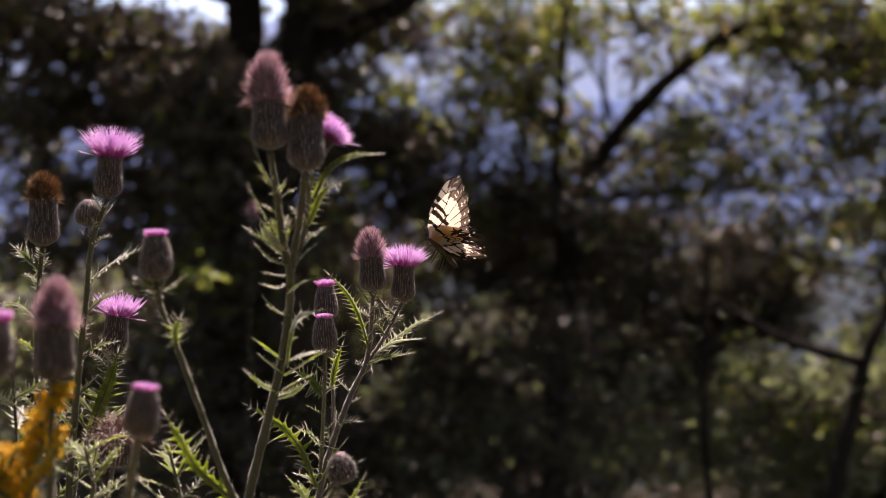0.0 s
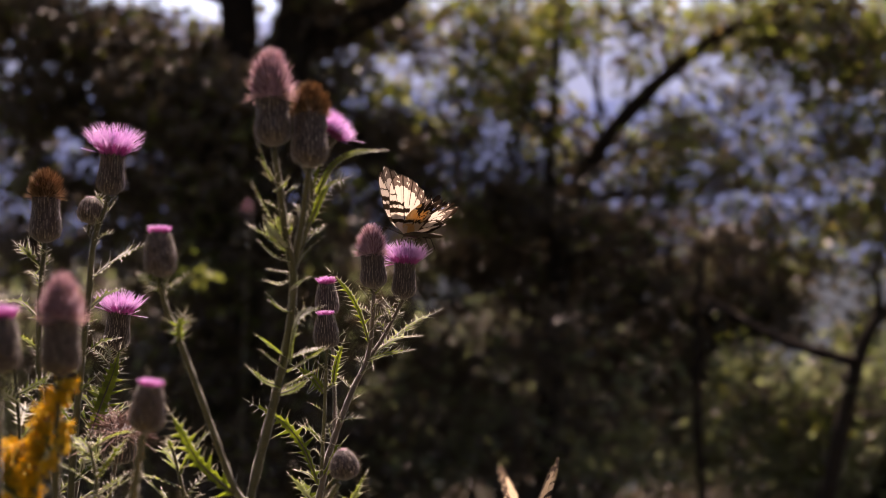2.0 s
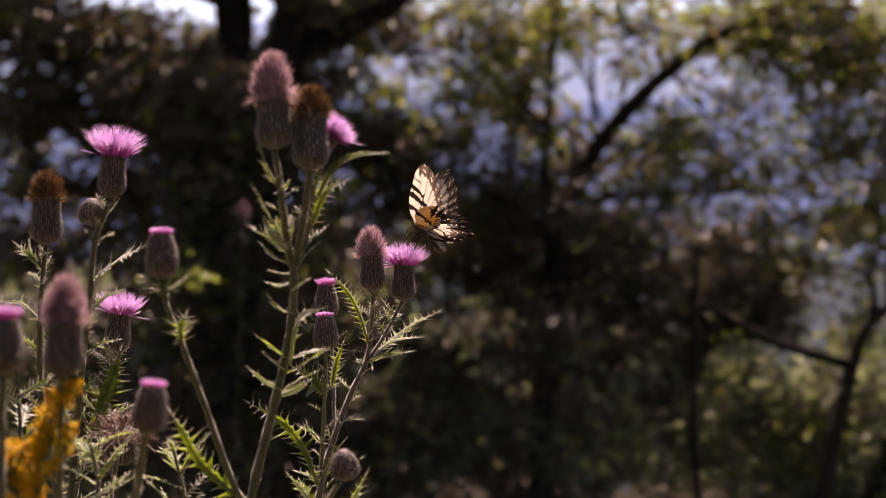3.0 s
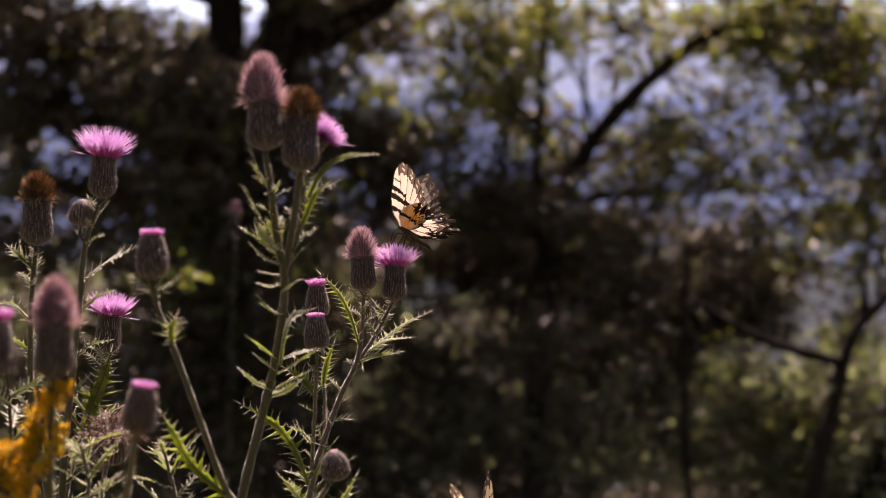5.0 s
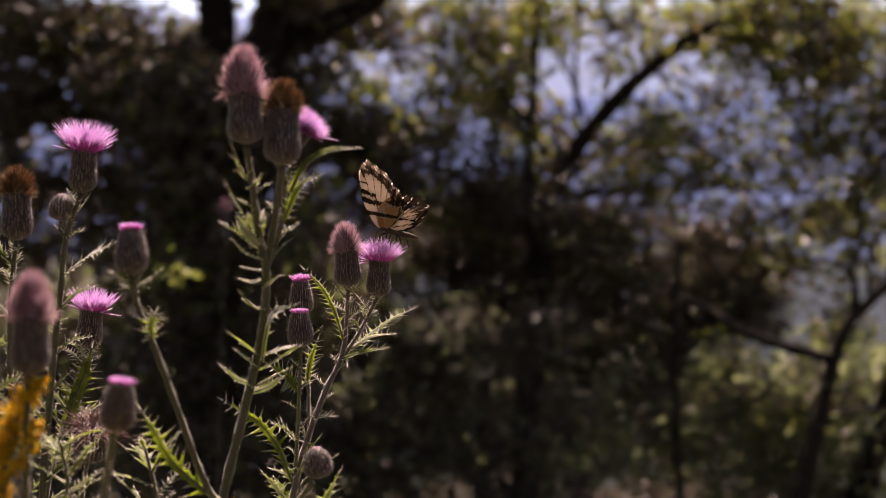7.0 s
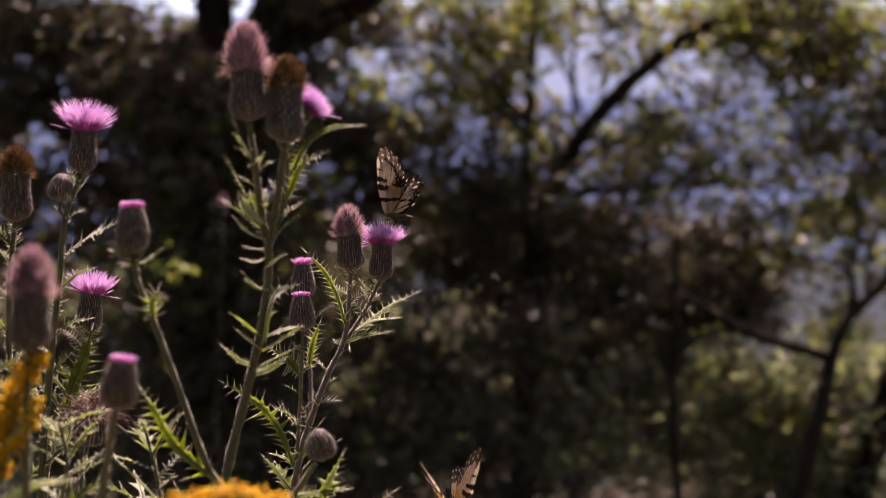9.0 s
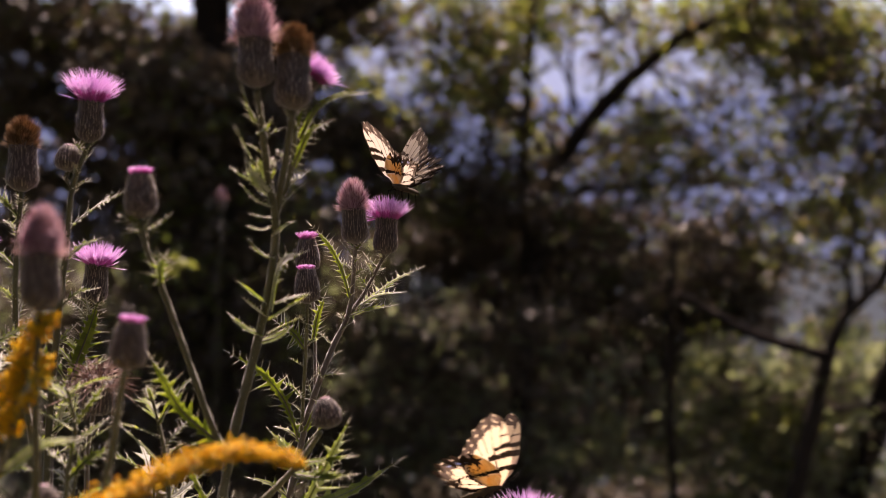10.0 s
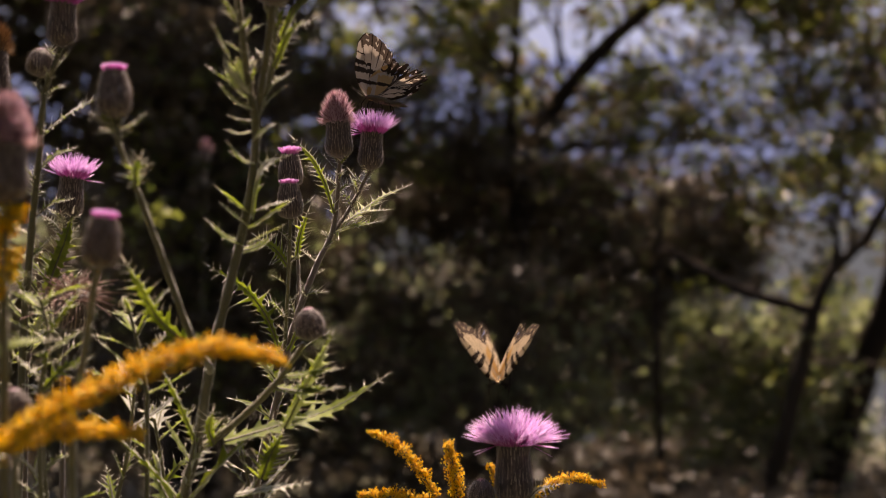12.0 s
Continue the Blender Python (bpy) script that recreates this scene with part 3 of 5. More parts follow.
# the big shaded tree on the slope, two stems and a heavy limb
tree("large dark tree with two stems in deep shade", [
    ([foot(-1.3, 8.0), (-1.2614, 8.0000, 0.3400), (-1.2087, 8.0000, 1.7454), (-1.2227, 8.0000, 2.4833), (-1.2614, 8.0000, 3.2211), (-1.3492, 8.0000, 4.2752), (-2.0, 8.1, 7.5)], 0.19, 0.05),
    ([(-1.2087, 8.0000, 0.9724), (-0.9978, 8.0000, 1.8860), (-0.8924, 8.0000, 2.5887), (-0.8397, 8.0000, 3.3265), (-0.6465, 8.0000, 4.3806), (-0.4, 8.1, 8.2)], 0.17, 0.05),
    ([(-0.8924, 8.0000, 2.4130), (-0.5411, 8.0000, 2.6238), (-0.1546, 8.0000, 2.8522), (0.3373, 8.0000, 3.2562)], 0.10, 0.05),
    ([(-1.2438, 8.0000, 2.7995), (-1.9231, 8.2000, 3.0903), (-2.5603, 8.4000, 3.4672), (-3.1508, 8.5000, 4.0163)], 0.08, 0.03)],
    [(*(-2.6392, 8.3000, 2.7482), .45, .8, .30, 1900), (*(-2.2283, 8.4000, 2.5449), .35, .7, .30, 1500), (*(-1.7431, 8.2000, 2.2260), .35, .6, .25, 2200), (*(-1.3429, 8.4000, 1.9177), .45, .6, .55, 4600),
     (*(-0.8264, 8.4000, 2.2129), .35, .6, .45, 2400), (*(-0.6707, 8.3000, 2.7847), .35, .6, .16, 1500), (*(-1.4904, 8.4000, 1.3275), .6, .6, .30, 3200), (*(-2.8857, 8.6000, 2.3114), .3, .6, .2, 800), (*(-2.6213, 8.6000, 1.2538), .6, .6, .22, 1600),
     (*(-2.8101, 8.6000, 1.8959), .25, .5, .22, 420), (*(-2.0170, 8.6000, 1.7070), .2, .5, .2, 500), (*(-2.3295, 8.5000, 1.6644), .3, .5, .2, 420), (*(-2.2058, 8.6000, 2.0092), .25, .5, .14, 600), (*(-2.6213, 8.6000, 1.6693), .25, .5, .12, 500), (*(-0.5439, 8.6000, 1.6693), .5, .6, .4, 2300), (*(-0.0928, 8.8000, 1.8336), .4, .5, .25, 650), (*(0.1798, 8.9000, 1.6057), .45, .5, .25, 900), (*(-0.3247, 8.8000, 1.9882), .3, .5, .2, 800), (*(0.4585, 9.0000, 1.7678), .3, .5, .16, 220), (*(0.7034, 9.1000, 1.4938), .5, .5, .16, 1500), (*(-0.0547, 8.9000, 2.0357), .3, .4, .16, 450), (*(0.9132, 9.2000, 1.6985), .3, .4, .16, 250), (*(-1.8815, 8.5000, 2.5417), .25, .4, .07, 600), (*(-1.4536, 8.4000, 2.4896), .25, .4, .12, 900), (*(-1.7856, 8.4000, 2.7294), .35, .4, .07, 180), (*(-1.9700, 8.4000, 2.8216), .2, .4, .06, 110), (*(-0.3633, 8.8000, 2.6839), .3, .4, .1, 420), (*(-2.1428, 8.5000, 2.7097), .12, .4, .1, 260), (*(-2.6710, 8.4000, 2.7294), .3, .5, .2, 900), (*(-2.5234, 8.4000, 2.1760), .35, .5, .22, 1100),
     (-1.25, 7.6, 1.95, .42, .3, .42, 2600), (-1.15, 7.6, 1.1, .6, .3, .5, 2800), (-1.2, 7.6, 0.35, .6, .3, .5, 2400),
     # high crown clumps out of view, added to shade woods and slope below
     (-2.2, 8.0, 4.3, 1.6, 1.8, .7, 10920), (-0.2, 7.6, 4.6, 1.5, 1.8, .7, 9360), (-4.2, 8, 3.8, 1.2, 1.8, 1.2, 4500), (-3.2, 8.3, 7.4, 2.2, 1.8, 1.8, 7000), (-0.4, 8.2, 7.8, 2.0, 1.8, 1.8, 8000), (1.2, 8.6, 8.6, 1.6, 1.6, 1.5, 4000)],
    # mostly the darker leaf: the crown's deep shade is in the colour
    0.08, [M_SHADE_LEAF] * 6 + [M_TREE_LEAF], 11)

# the leaning tree with bright, thin leaves
tree("slender leaning tree with sunlit yellow-green leaves", [
    ([foot(0.7, 9.0), (0.8736, 9.0000, 1.1749), (0.9724, 9.0000, 1.6295), (1.2293, 9.0000, 2.0761), (1.7036, 9.0000, 2.5500), (2.0001, 9.0000, 2.7600), (2.3954, 9.0000, 2.9400), (2.8511, 9.0000, 3.2500), (3.1, 9.0, 5.2)], 0.075, 0.03),
    ([(0.8143, 9.0000, 1.0958), (0.7905, 9.0000, 1.6888), (0.8222, 9.0000, 2.2817), (0.8538, 9.0000, 2.8350), (0.8933, 9.0000, 3.4675)], 0.04, 0.02),
    ([(1.1502, 9.0000, 1.9654), (1.1226, 9.0000, 2.4793), (1.1502, 9.0000, 2.9141), (1.2095, 9.0000, 3.3489)], 0.022, 0.012),
    ([(1.0119, 9.0000, 1.6097), (1.4467, 9.0000, 1.6295), (2.0001, 9.0000, 1.6888), (2.5930, 9.0000, 1.6097)], 0.03, 0.012),
    ([(1.6443, 9.0000, 2.5584), (1.9024, 9.1000, 2.2532), (2.2466, 9.2000, 1.9813)], 0.018, 0.008)],
    [(*(-0.3798, 9.2000, 2.4258), .22, .4, .14, 170), (*(0.5899, 9.2000, 2.5470), .3, .5, .35, 250), (*(0.8006, 9.3000, 1.9893), .25, .5, .25, 200), (*(1.7808, 9.3000, 2.1527), .3, .4, .12, 110), (*(2.1076, 9.3000, 2.6428), .4, .4, .15, 190), (*(1.4132, 9.3000, 2.4386), .25, .4, .2, 100), (*(2.6794, 9.3000, 1.2132), .25, .4, .08, 150), (*(3.1083, 9.3000, 1.0907), .12, .3, .1, 80), (*(0.2667, 9.2000, 2.4662), .35, .5, .25, 210), (*(1.2907, 9.3000, 1.8668), .3, .5, .14, 150), (*(-0.0949, 9.0000, 2.8350), .45, .6, .22, 323), (*(0.4687, 9.2000, 2.7895), .45, .6, .28, 470), (*(0.4687, 9.2000, 2.4258), .35, .5, .2, 323), (*(0.1470, 9.3000, 2.1118), .25, .5, .10, 117),
     (*(0.7189, 9.3000, 2.1935), .30, .5, .25, 244), (*(0.8933, 9.0000, 2.7560), .3, .6, .25, 323), (*(1.6175, 9.3000, 2.8062), .5, .6, .14, 147), (*(2.2870, 9.2000, 2.8703), .5, .6, .2, 412), (*(2.8931, 9.2000, 2.7895), .5, .6, .3, 706),
     (*(1.6001, 9.2000, 1.9813), .28, .5, .22, 235), (*(1.4789, 9.2000, 1.6985), .35, .5, .16, 235), (*(2.1893, 9.3000, 1.7442), .45, .5, .2, 470), (*(2.8428, 9.3000, 2.0301), .4, .5, .35, 549), (*(2.6794, 9.3000, 1.4175), .5, .5, .16, 392),
     (*(2.1484, 9.3000, 2.2752), .2, .4, .12, 107), (*(3.0879, 9.3000, 1.4175), .3, .5, .22, 274), (*(2.5698, 9.2000, 2.5470), .3, .5, .2, 255),
     (*(3.4587, 9.2000, 2.5470), .4, .6, .6, 701), (*(3.7006, 9.3000, 1.4175), .3, .6, .5, 607), (*(3.1696, 9.3000, 1.7034), .25, .5, .3, 280), (*(1.8217, 9.3000, 2.9287), .5, .5, .16, 196), (*(1.3724, 9.3000, 2.8879), .3, .5, .2, 153), (*(0.1879, 9.3000, 3.1330), .8, .5, .14, 327), (*(2.2301, 9.3000, 3.1738), .9, .5, .14, 374), (*(1.9034, 9.3000, 2.0301), .2, .4, .2, 69),
     (3.15, 9.3, .62, .16, .4, .3, 260), (3.5, 9.3, 0.2, .4, .4, .4, 700), (3.0, 9.3, 2.75, .5, .5, .35, 700), (3.3, 9.3, 2.2, .4, .5, .3, 500),
     # overhead clumps out of view, put here to cast shade on the slope
     (0.4, 9.0, 4.2, 1.0, 1.4, .7, 900), (2.6, 8.9, 7.6, 2.4, 1.8, 1.4, 9000), (1.2, 9.2, 8.0, 2.0, 1.8, 1.2, 8000)],
    # dark brown leaves among the green paint the crown's shaded clusters
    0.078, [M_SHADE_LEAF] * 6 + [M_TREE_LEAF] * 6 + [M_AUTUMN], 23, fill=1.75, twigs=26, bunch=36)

# shaded undergrowth that closes the lower half
tree("dense dark understory shrub in deep shade", [
    ([foot(0.9, 10.2), (1.0, 10.2, 0.2), (1.2, 10.2, 1.2)], 0.05, 0.02), ([(1.6696, 9.6000, 0.7483), (2.0890, 9.4000, 0.7381), (2.5431, 9.4000, 0.5936), (2.9559, 9.4000, 0.4284)], 0.04, 0.03)],
    [(1.45, 9.4, 1.45, .6, .4, .12, 1000), (0.75, 8.4, 0.5, .35, .3, .5, 900), (0.72, 8.4, -0.2, .4, .3, .4, 900), (*(0.9107, 9.6000, 1.1277), .8, .7, .35, 7040), (*(1.7540, 9.6000, 1.0856), .7, .7, .42, 7040), (*(2.5551, 9.6000, 0.7483), .2, .5, .2, 1100), (*(2.1334, 9.6000, 0.5796), .4, .5, .25, 1800), (*(2.4113, 9.7000, 1.0413), .38, .6, .38, 3080), (*(0.2410, 9.8000, 1.2973), .6, .6, .35, 4400), (*(0.5095, 10.0000, 0.4638), .9, .7, .5, 5720), (*(1.7392, 10.0000, 0.1125), .8, .6, .4, 4200), (*(2.7054, 10.0000, -0.1510), .8, .6, .4, 4200), (*(0.9487, 10.0000, -0.3267), .8, .6, .4, 3600), (*(1.5196, 10.0000, 0.4638), .7, .7, .3, 3300)],
    # shade-dark leaves, with a few paler ones painted in as light flecks
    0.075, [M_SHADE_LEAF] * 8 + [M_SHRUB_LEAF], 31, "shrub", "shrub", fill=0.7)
tree("dense dark thicket in shade on the slope", [
    ([foot(-1.0, 9.6), (-1.0, 9.6, 0.0), (-0.8, 9.6, 0.9)], 0.05, 0.02)],
    [(*(-0.7758, 9.6000, 0.9169), .8, .7, .5, 6760), (*(-0.3542, 9.6000, -0.0950), .9, .7, .6, 6760), (*(-1.8680, 9.8000, 0.7378), 1.0, .7, .6, 7800), (*(-3.0301, 9.8000, 0.4796), .9, .7, .7, 6760), (*(-1.8299, 9.6000, -0.2636), 1.1, .7, .4, 6240)],
    # thicket shade comes from the share of darkened leaves
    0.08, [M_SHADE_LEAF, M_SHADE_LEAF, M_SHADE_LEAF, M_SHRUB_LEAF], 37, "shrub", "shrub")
tree("grey-green leafy shrub with a slim dark forked stem", [
    ([foot(1.95, 7.1), (2.13, 7.1, -0.20), (2.25, 7.1, 0.30), (2.34, 7.1, 0.66), (2.42, 7.1, 0.84), (2.62, 7.1, 1.04), (2.9, 7.1, 1.6)], 0.055, 0.025),
    ([(2.33, 7.1, 0.62), (2.10, 7.1, 0.68), (1.86, 7.15, 0.76), (1.62, 7.2, 0.90), (1.50, 7.2, 0.96)], 0.036, 0.022),
    ([(2.41, 7.1, 0.80), (2.45, 7.1, 1.0), (2.40, 7.1, 1.12), (2.28, 7.1, 1.17), (2.14, 7.1, 1.14)], 0.026, 0.010),
    ([(2.42, 7.1, 1.10), (2.48, 7.1, 1.3), (2.46, 7.1, 1.6)], 0.018, 0.008),
    ([(2.54, 7.1, 0.94), (2.52, 7.1, 1.12), (2.62, 7.1, 1.4)], 0.018, 0.008),
    ([(2.25, 7.1, 0.30), (2.5, 7.1, 0.34), (2.8, 7.1, 0.30)], 0.018, 0.010),
    ([foot(1.50, 7.2), (1.50, 7.2, -0.3), (1.46, 7.2, 0.3), (1.46, 7.2, 0.9), (1.50, 7.2, 1.3)], 0.030, 0.014)],
    [(*(2.0832, 7.7000, 0.4079), .35, .3, .2, 560), (*(2.3899, 7.6000, 0.1518), .4, .3, .3, 820), (*(1.8362, 7.8000, 0.1229), .4, .3, .35, 640), (*(1.3740, 7.9000, 0.0044), .35, .3, .16, 330), (*(0.9697, 8.0000, -0.0465), .35, .3, .16, 260), (*(2.0561, 7.6000, -0.1486), .6, .3, .2, 700), (*(2.5902, 7.6000, 0.5190), .16, .3, .18, 300),
     (*(2.3232, 7.6000, 0.5190), .2, .3, .12, 300), (*(1.9047, 7.8000, 0.5340), .2, .3, .12, 260), (*(1.1953, 8.1000, 0.3642), .4, .3, .2, 160), (*(0.5687, 8.3000, 0.0871), .6, .3, .3, 200), (*(2.5561, 7.5000, -0.1302), .3, .3, .3, 420), (2.3, 7.4, 0.0, .3, .3, .35, 600), (2.15, 7.4, 0.40, .3, .3, .16, 420)],
    0.055, [M_SHRUB_LEAF] * 3 + [M_TREE_LEAF, M_SHADE_LEAF, M_SHADE_LEAF], 41, "shrub", "shrub", fill=1.5)
tree("dark leaning trunk at the wood's edge", [
    ([foot(2.4, 7.4), (2.5433, 7.4000, -0.2995), (2.7094, 7.4000, 0.2244), (2.8424, 7.4000, 0.6175), (3.1420, 7.4000, 1.6672)], 0.10, 0.07)],
    # unseen crown; its high second clump is added to shade the slope
    [(3.6, 7.4, 3.4, .6, .6, .6, 750), (4.0, 8.2, 7.0, 1.8, 1.8, 1.4, 5000)], 0.085, [M_SHADE_LEAF], 43)
# thick shrubs lower down, behind everything
tree("low dark shrubs on the falling slope", [
    ([foot(0.2, 12.5), (0.2, 12.5, -1.0), (0.3, 12.5, 0.2)], 0.05, 0.02)],
    [(-3.4, 12.5, -0.5, 1.4, .8, 1.0, 6760), (-1.2, 12.5, -0.3, 1.4, .8, 1.0, 6760), (1.0, 12.5, -0.2, 1.4, .8, 0.9, 6760), (3.2, 12.5, -1.0, 1.4, .8, 0.7, 6240)],
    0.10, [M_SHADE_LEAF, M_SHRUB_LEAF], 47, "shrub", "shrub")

# unseen trees beside and behind, added to hold back the sky's light
for x, y, s in ((-5.0, 4.5, 2), (-5.5, 0.0, 3), (-4.2, -4.2, 4), (0.0, -5.2, 5), (4.2, -4.2, 6), (5.5, 0.0, 7), (5.6, 4.5, 8)):
    tree("tall broad unseen tree added to block sky light", [
        ([foot(x, y), (x + 0.1, y, 3.0), (x - 0.1, y, 7.5), (x, y, 10.5)], 0.2, 0.05), ([(x, y, 4.0), (x + 1.0, y + 0.3, 5.8), (x + 1.7, y, 7.2)], 0.07, 0.02), ([(x, y, 4.4), (x - 1.0, y - 0.3, 6.2), (x - 1.7, y, 7.6)], 0.07, 0.02)],
        [(x, y, 7.2, 2.3, 2.3, 3.6, 3600), (x, y, 2.0, 2.3, 2.0, 1.9, 2400)], 0.32, [M_SHADE_LEAF, M_SHADE_LEAF, M_TREE_LEAF], 60 + s)

# a sunlit weed on the slope
tree("tall weed with a tuft of sunlit green leaves", [([foot(-0.62, 3.4), (-0.63, 3.4, 0.6), (-0.64, 3.4, 1.2)], 0.006, 0.003)],
     [(-0.64, 3.4, 1.19, 0.02, 0.02, 0.01, 16), (-0.61, 3.4, 1.17, 0.02, 0.02, 0.01, 8)], 0.045, [M_TREE_LEAF], 77, "weed", "weed", bunch=2)

# low growth on the near slope; its dark leaf colour stands for shade
for x, y, s in ((-2.4, 4.6, 1), (-0.9, 5.4, 2), (0.6, 4.9, 3), (2.2, 5.6, 4), (-1.8, 6.6, 5), (1.2, 6.8, 6), (0.0, 3.8, 7), (-2.6, 8.6, 8), (-0.6, 9.0, 9), (1.0, 8.4, 10), (2.6, 9.4, 11), (0.2, 10.6, 12), (2.0, 10.8, 13), (-1.8, 10.6, 14), (3.6, 10.4, 15), (3.4, 7.6, 16)):
    z = ground_height(x, y)
    tree("low dark leafy undergrowth on the slope", [([foot(x, y), (x, y, z + 0.2), (x + 0.1, y, z + 0.5)], 0.012, 0.004)],
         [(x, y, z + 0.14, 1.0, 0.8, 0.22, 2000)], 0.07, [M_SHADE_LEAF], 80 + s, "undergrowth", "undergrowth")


# ---- thistle plants ----
def plant(name, place, label, category="thistle", group="thistles"):
    return thing(name, place, label, category, group)


# the tall thistle with a faded, a dried and a half-hidden pink head
tall = plant("thistle", (-0.115, 0.67, 0.0), "tall thistle with faded, dried, pink and budding heads")
A = [(-0.125, 0.67, -0.05), (-0.12, 0.672, 0.5), (-0.1141, 0.6650, 1.0521), (-0.1076, 0.6600, 1.0761), (-0.0997, 0.6600, 1.1222), (-0.0875, 0.6550, 1.1697), (-0.0796, 0.6500, 1.2046), (-0.0759, 0.6400, 1.2334), (-0.0786, 0.6300, 1.2558), (-0.0800, 0.6150, 1.2800), (-0.0816, 0.6070, 1.2961)]
stem(tall, A, 0.0031, 0.0015)
A2 = [(-0.0756, 0.6400, 1.2390), (-0.0701, 0.6280, 1.2641), (-0.0654, 0.6130, 1.2872)]
stem(tall, A2, 0.0019, 0.0014, name="branch")
A3 = [(-0.0744, 0.6420, 1.2418), (-0.0677, 0.6400, 1.2643), (-0.0665, 0.6340, 1.2810), (-0.0705, 0.6335, 1.2902)]
stem(tall, A3, 0.0016, 0.0012, name="branch")
head(tall, "faded", (-0.0816, 0.6070, 1.2967), -2, 0, 1.06, seed=1)
head(tall, "dry", (-0.0653, 0.6120, 1.2871), 1, 5, 1.04, seed=2, tuft_size=0.95)
head(tall, "bloom", (-0.0692, 0.6340, 1.2915), 40, -8, 0.84, seed=3, tuft_size=0.86)
leaf(tall, [(-0.0633, 0.6320, 1.2753), (-0.0553, 0.6260, 1.2888), (-0.0441, 0.6200, 1.2947), (-0.0286, 0.6150, 1.2956)], 0.0024, 7, (0, -0.75, 0.7), depth=0.10, narrow=0.9, spine=0.0015, seed=4)
leaf(tall, [(-0.0668, 0.6360, 1.2615), (-0.0587, 0.6300, 1.2779), (-0.0491, 0.6250, 1.2827)], 0.0024, 5, (0.3, -0.7, 0.7), seed=5, narrow=0.7, depth=0.3)
leaf(tall, [(-0.0827, 0.6300, 1.2572), (-0.0880, 0.6220, 1.2694), (-0.0921, 0.6150, 1.2789)], 0.004, 6, (-0.8, -0.5, 0.4), depth=0.5, seed=7, flip=True)
leaf(tall, [(-0.0811, 0.6320, 1.2503), (-0.0880, 0.6280, 1.2544), (-0.0945, 0.6220, 1.2590)], 0.006, 4, (0, -0.5, 1), seed=8)
leaf(tall, [(-0.0821, 0.6150, 1.2800), (-0.0852, 0.6100, 1.2878), (-0.0879, 0.6030, 1.2974)], 0.005, 5, (-0.6, -0.6, 0.5), seed=9)
for i, (p, q) in enumerate([((-0.0779, 0.6360, 1.2419), (-0.0922, 0.6250, 1.2525)), ((-0.0773, 0.6380, 1.2363), (-0.0919, 0.6300, 1.2442)), ((-0.0770, 0.6400, 1.2320), (-0.0913, 0.6320, 1.2358)), ((-0.0782, 0.6340, 1.2475), (-0.0880, 0.6220, 1.2607)),
                            ((-0.0767, 0.6420, 1.2277), (-0.0636, 0.6350, 1.2386)), ((-0.0776, 0.6450, 1.2163), (-0.0885, 0.6380, 1.2256)), ((-0.0813, 0.6520, 1.1930), (-0.0952, 0.6450, 1.2072)), ((-0.0822, 0.6520, 1.1873), (-0.0925, 0.6400, 1.1991)),
                            ((-0.0839, 0.6540, 1.1779), (-0.0990, 0.6480, 1.1854)), ((-0.0788, 0.6500, 1.1932), (-0.0551, 0.6400, 1.2053)), ((-0.0798, 0.6510, 1.1860), (-0.0598, 0.6420, 1.1973)), ((-0.0814, 0.6530, 1.1780), (-0.0646, 0.6450, 1.1868)),
                            ((-0.0844, 0.6540, 1.1742), (-0.0691, 0.6450, 1.1795)), ((-0.0825, 0.6180, 1.2761), (-0.0731, 0.6120, 1.2879)), ((-0.0791, 0.6340, 1.2531), (-0.0836, 0.6260, 1.2690)), ((-0.0742, 0.6400, 1.2418), (-0.0657, 0.6340, 1.2545))]):
    p, q = Vector(p), Vector(q)
    q = p + (q - p) * rng.uniform(0.72, 1.12) + Vector((0, rng.uniform(-0.012, 0.012), rng.uniform(-0.004, 0.004)))
    leaf(tall, [p, (p + q) / 2 + Vector((0, 0, rng.uniform(-0.0025, 0.002))), q], rng.uniform(0.0026, 0.0042), 4, (rng.uniform(-0.4, 0.4), -0.5 + 0.2 * (i % 4), 1), seed=10 + i, narrow=0.7, depth=0.35, spine=0.0025, flip=i % 4 == 1)
leaf(tall, [(-0.0788, 0.6500, 1.1903), (-0.0762, 0.6450, 1.2050), (-0.0720, 0.6400, 1.2151), (-0.0616, 0.6320, 1.2197)], 0.007, 5, (-0.8, -0.5, 0.5), "leaf", "pale woolly curled leaf", seed=26, flip=True, narrow=0.5, depth=0.4)
leaflets(tall, A[7:10], 6, 0.013, 5)
leaflets(tall, A3, 4, 0.012, 6)
# its side branch with a closed bud and large toothed leaves
BB = [(-0.1070, 0.6600, 1.0761), (-0.0881, 0.6600, 1.0899), (-0.0680, 0.6550, 1.1100), (-0.0538, 0.6500, 1.1299)]
stem(tall, BB, 0.0019, 0.0013, name="branch")
head(tall, "bud", (-0.0504, 0.6480, 1.1316), -5, 0, 1.0, seed=4)
leaf(tall, [(-0.0943, 0.6650, 1.0793), (-0.0669, 0.6720, 1.0863), (-0.0418, 0.6800, 1.0933), (-0.0152, 0.6850, 1.1092)], 0.009, 7, (0.1, -0.55, 1), seed=30, narrow=0.4)
leaf(tall, [(-0.0645, 0.6600, 1.0869), (-0.0529, 0.6550, 1.1099), (-0.0405, 0.6480, 1.1341)], 0.010, 7, (0.7, -0.7, 0.3), "leaf", "pale woolly leaf", seed=31, flip=True)
leaf(tall, [(-0.0680, 0.6550, 1.1073), (-0.0539, 0.6500, 1.1065), (-0.0383, 0.6450, 1.1090)], 0.008, 4, (0, -0.5, 1), seed=32)
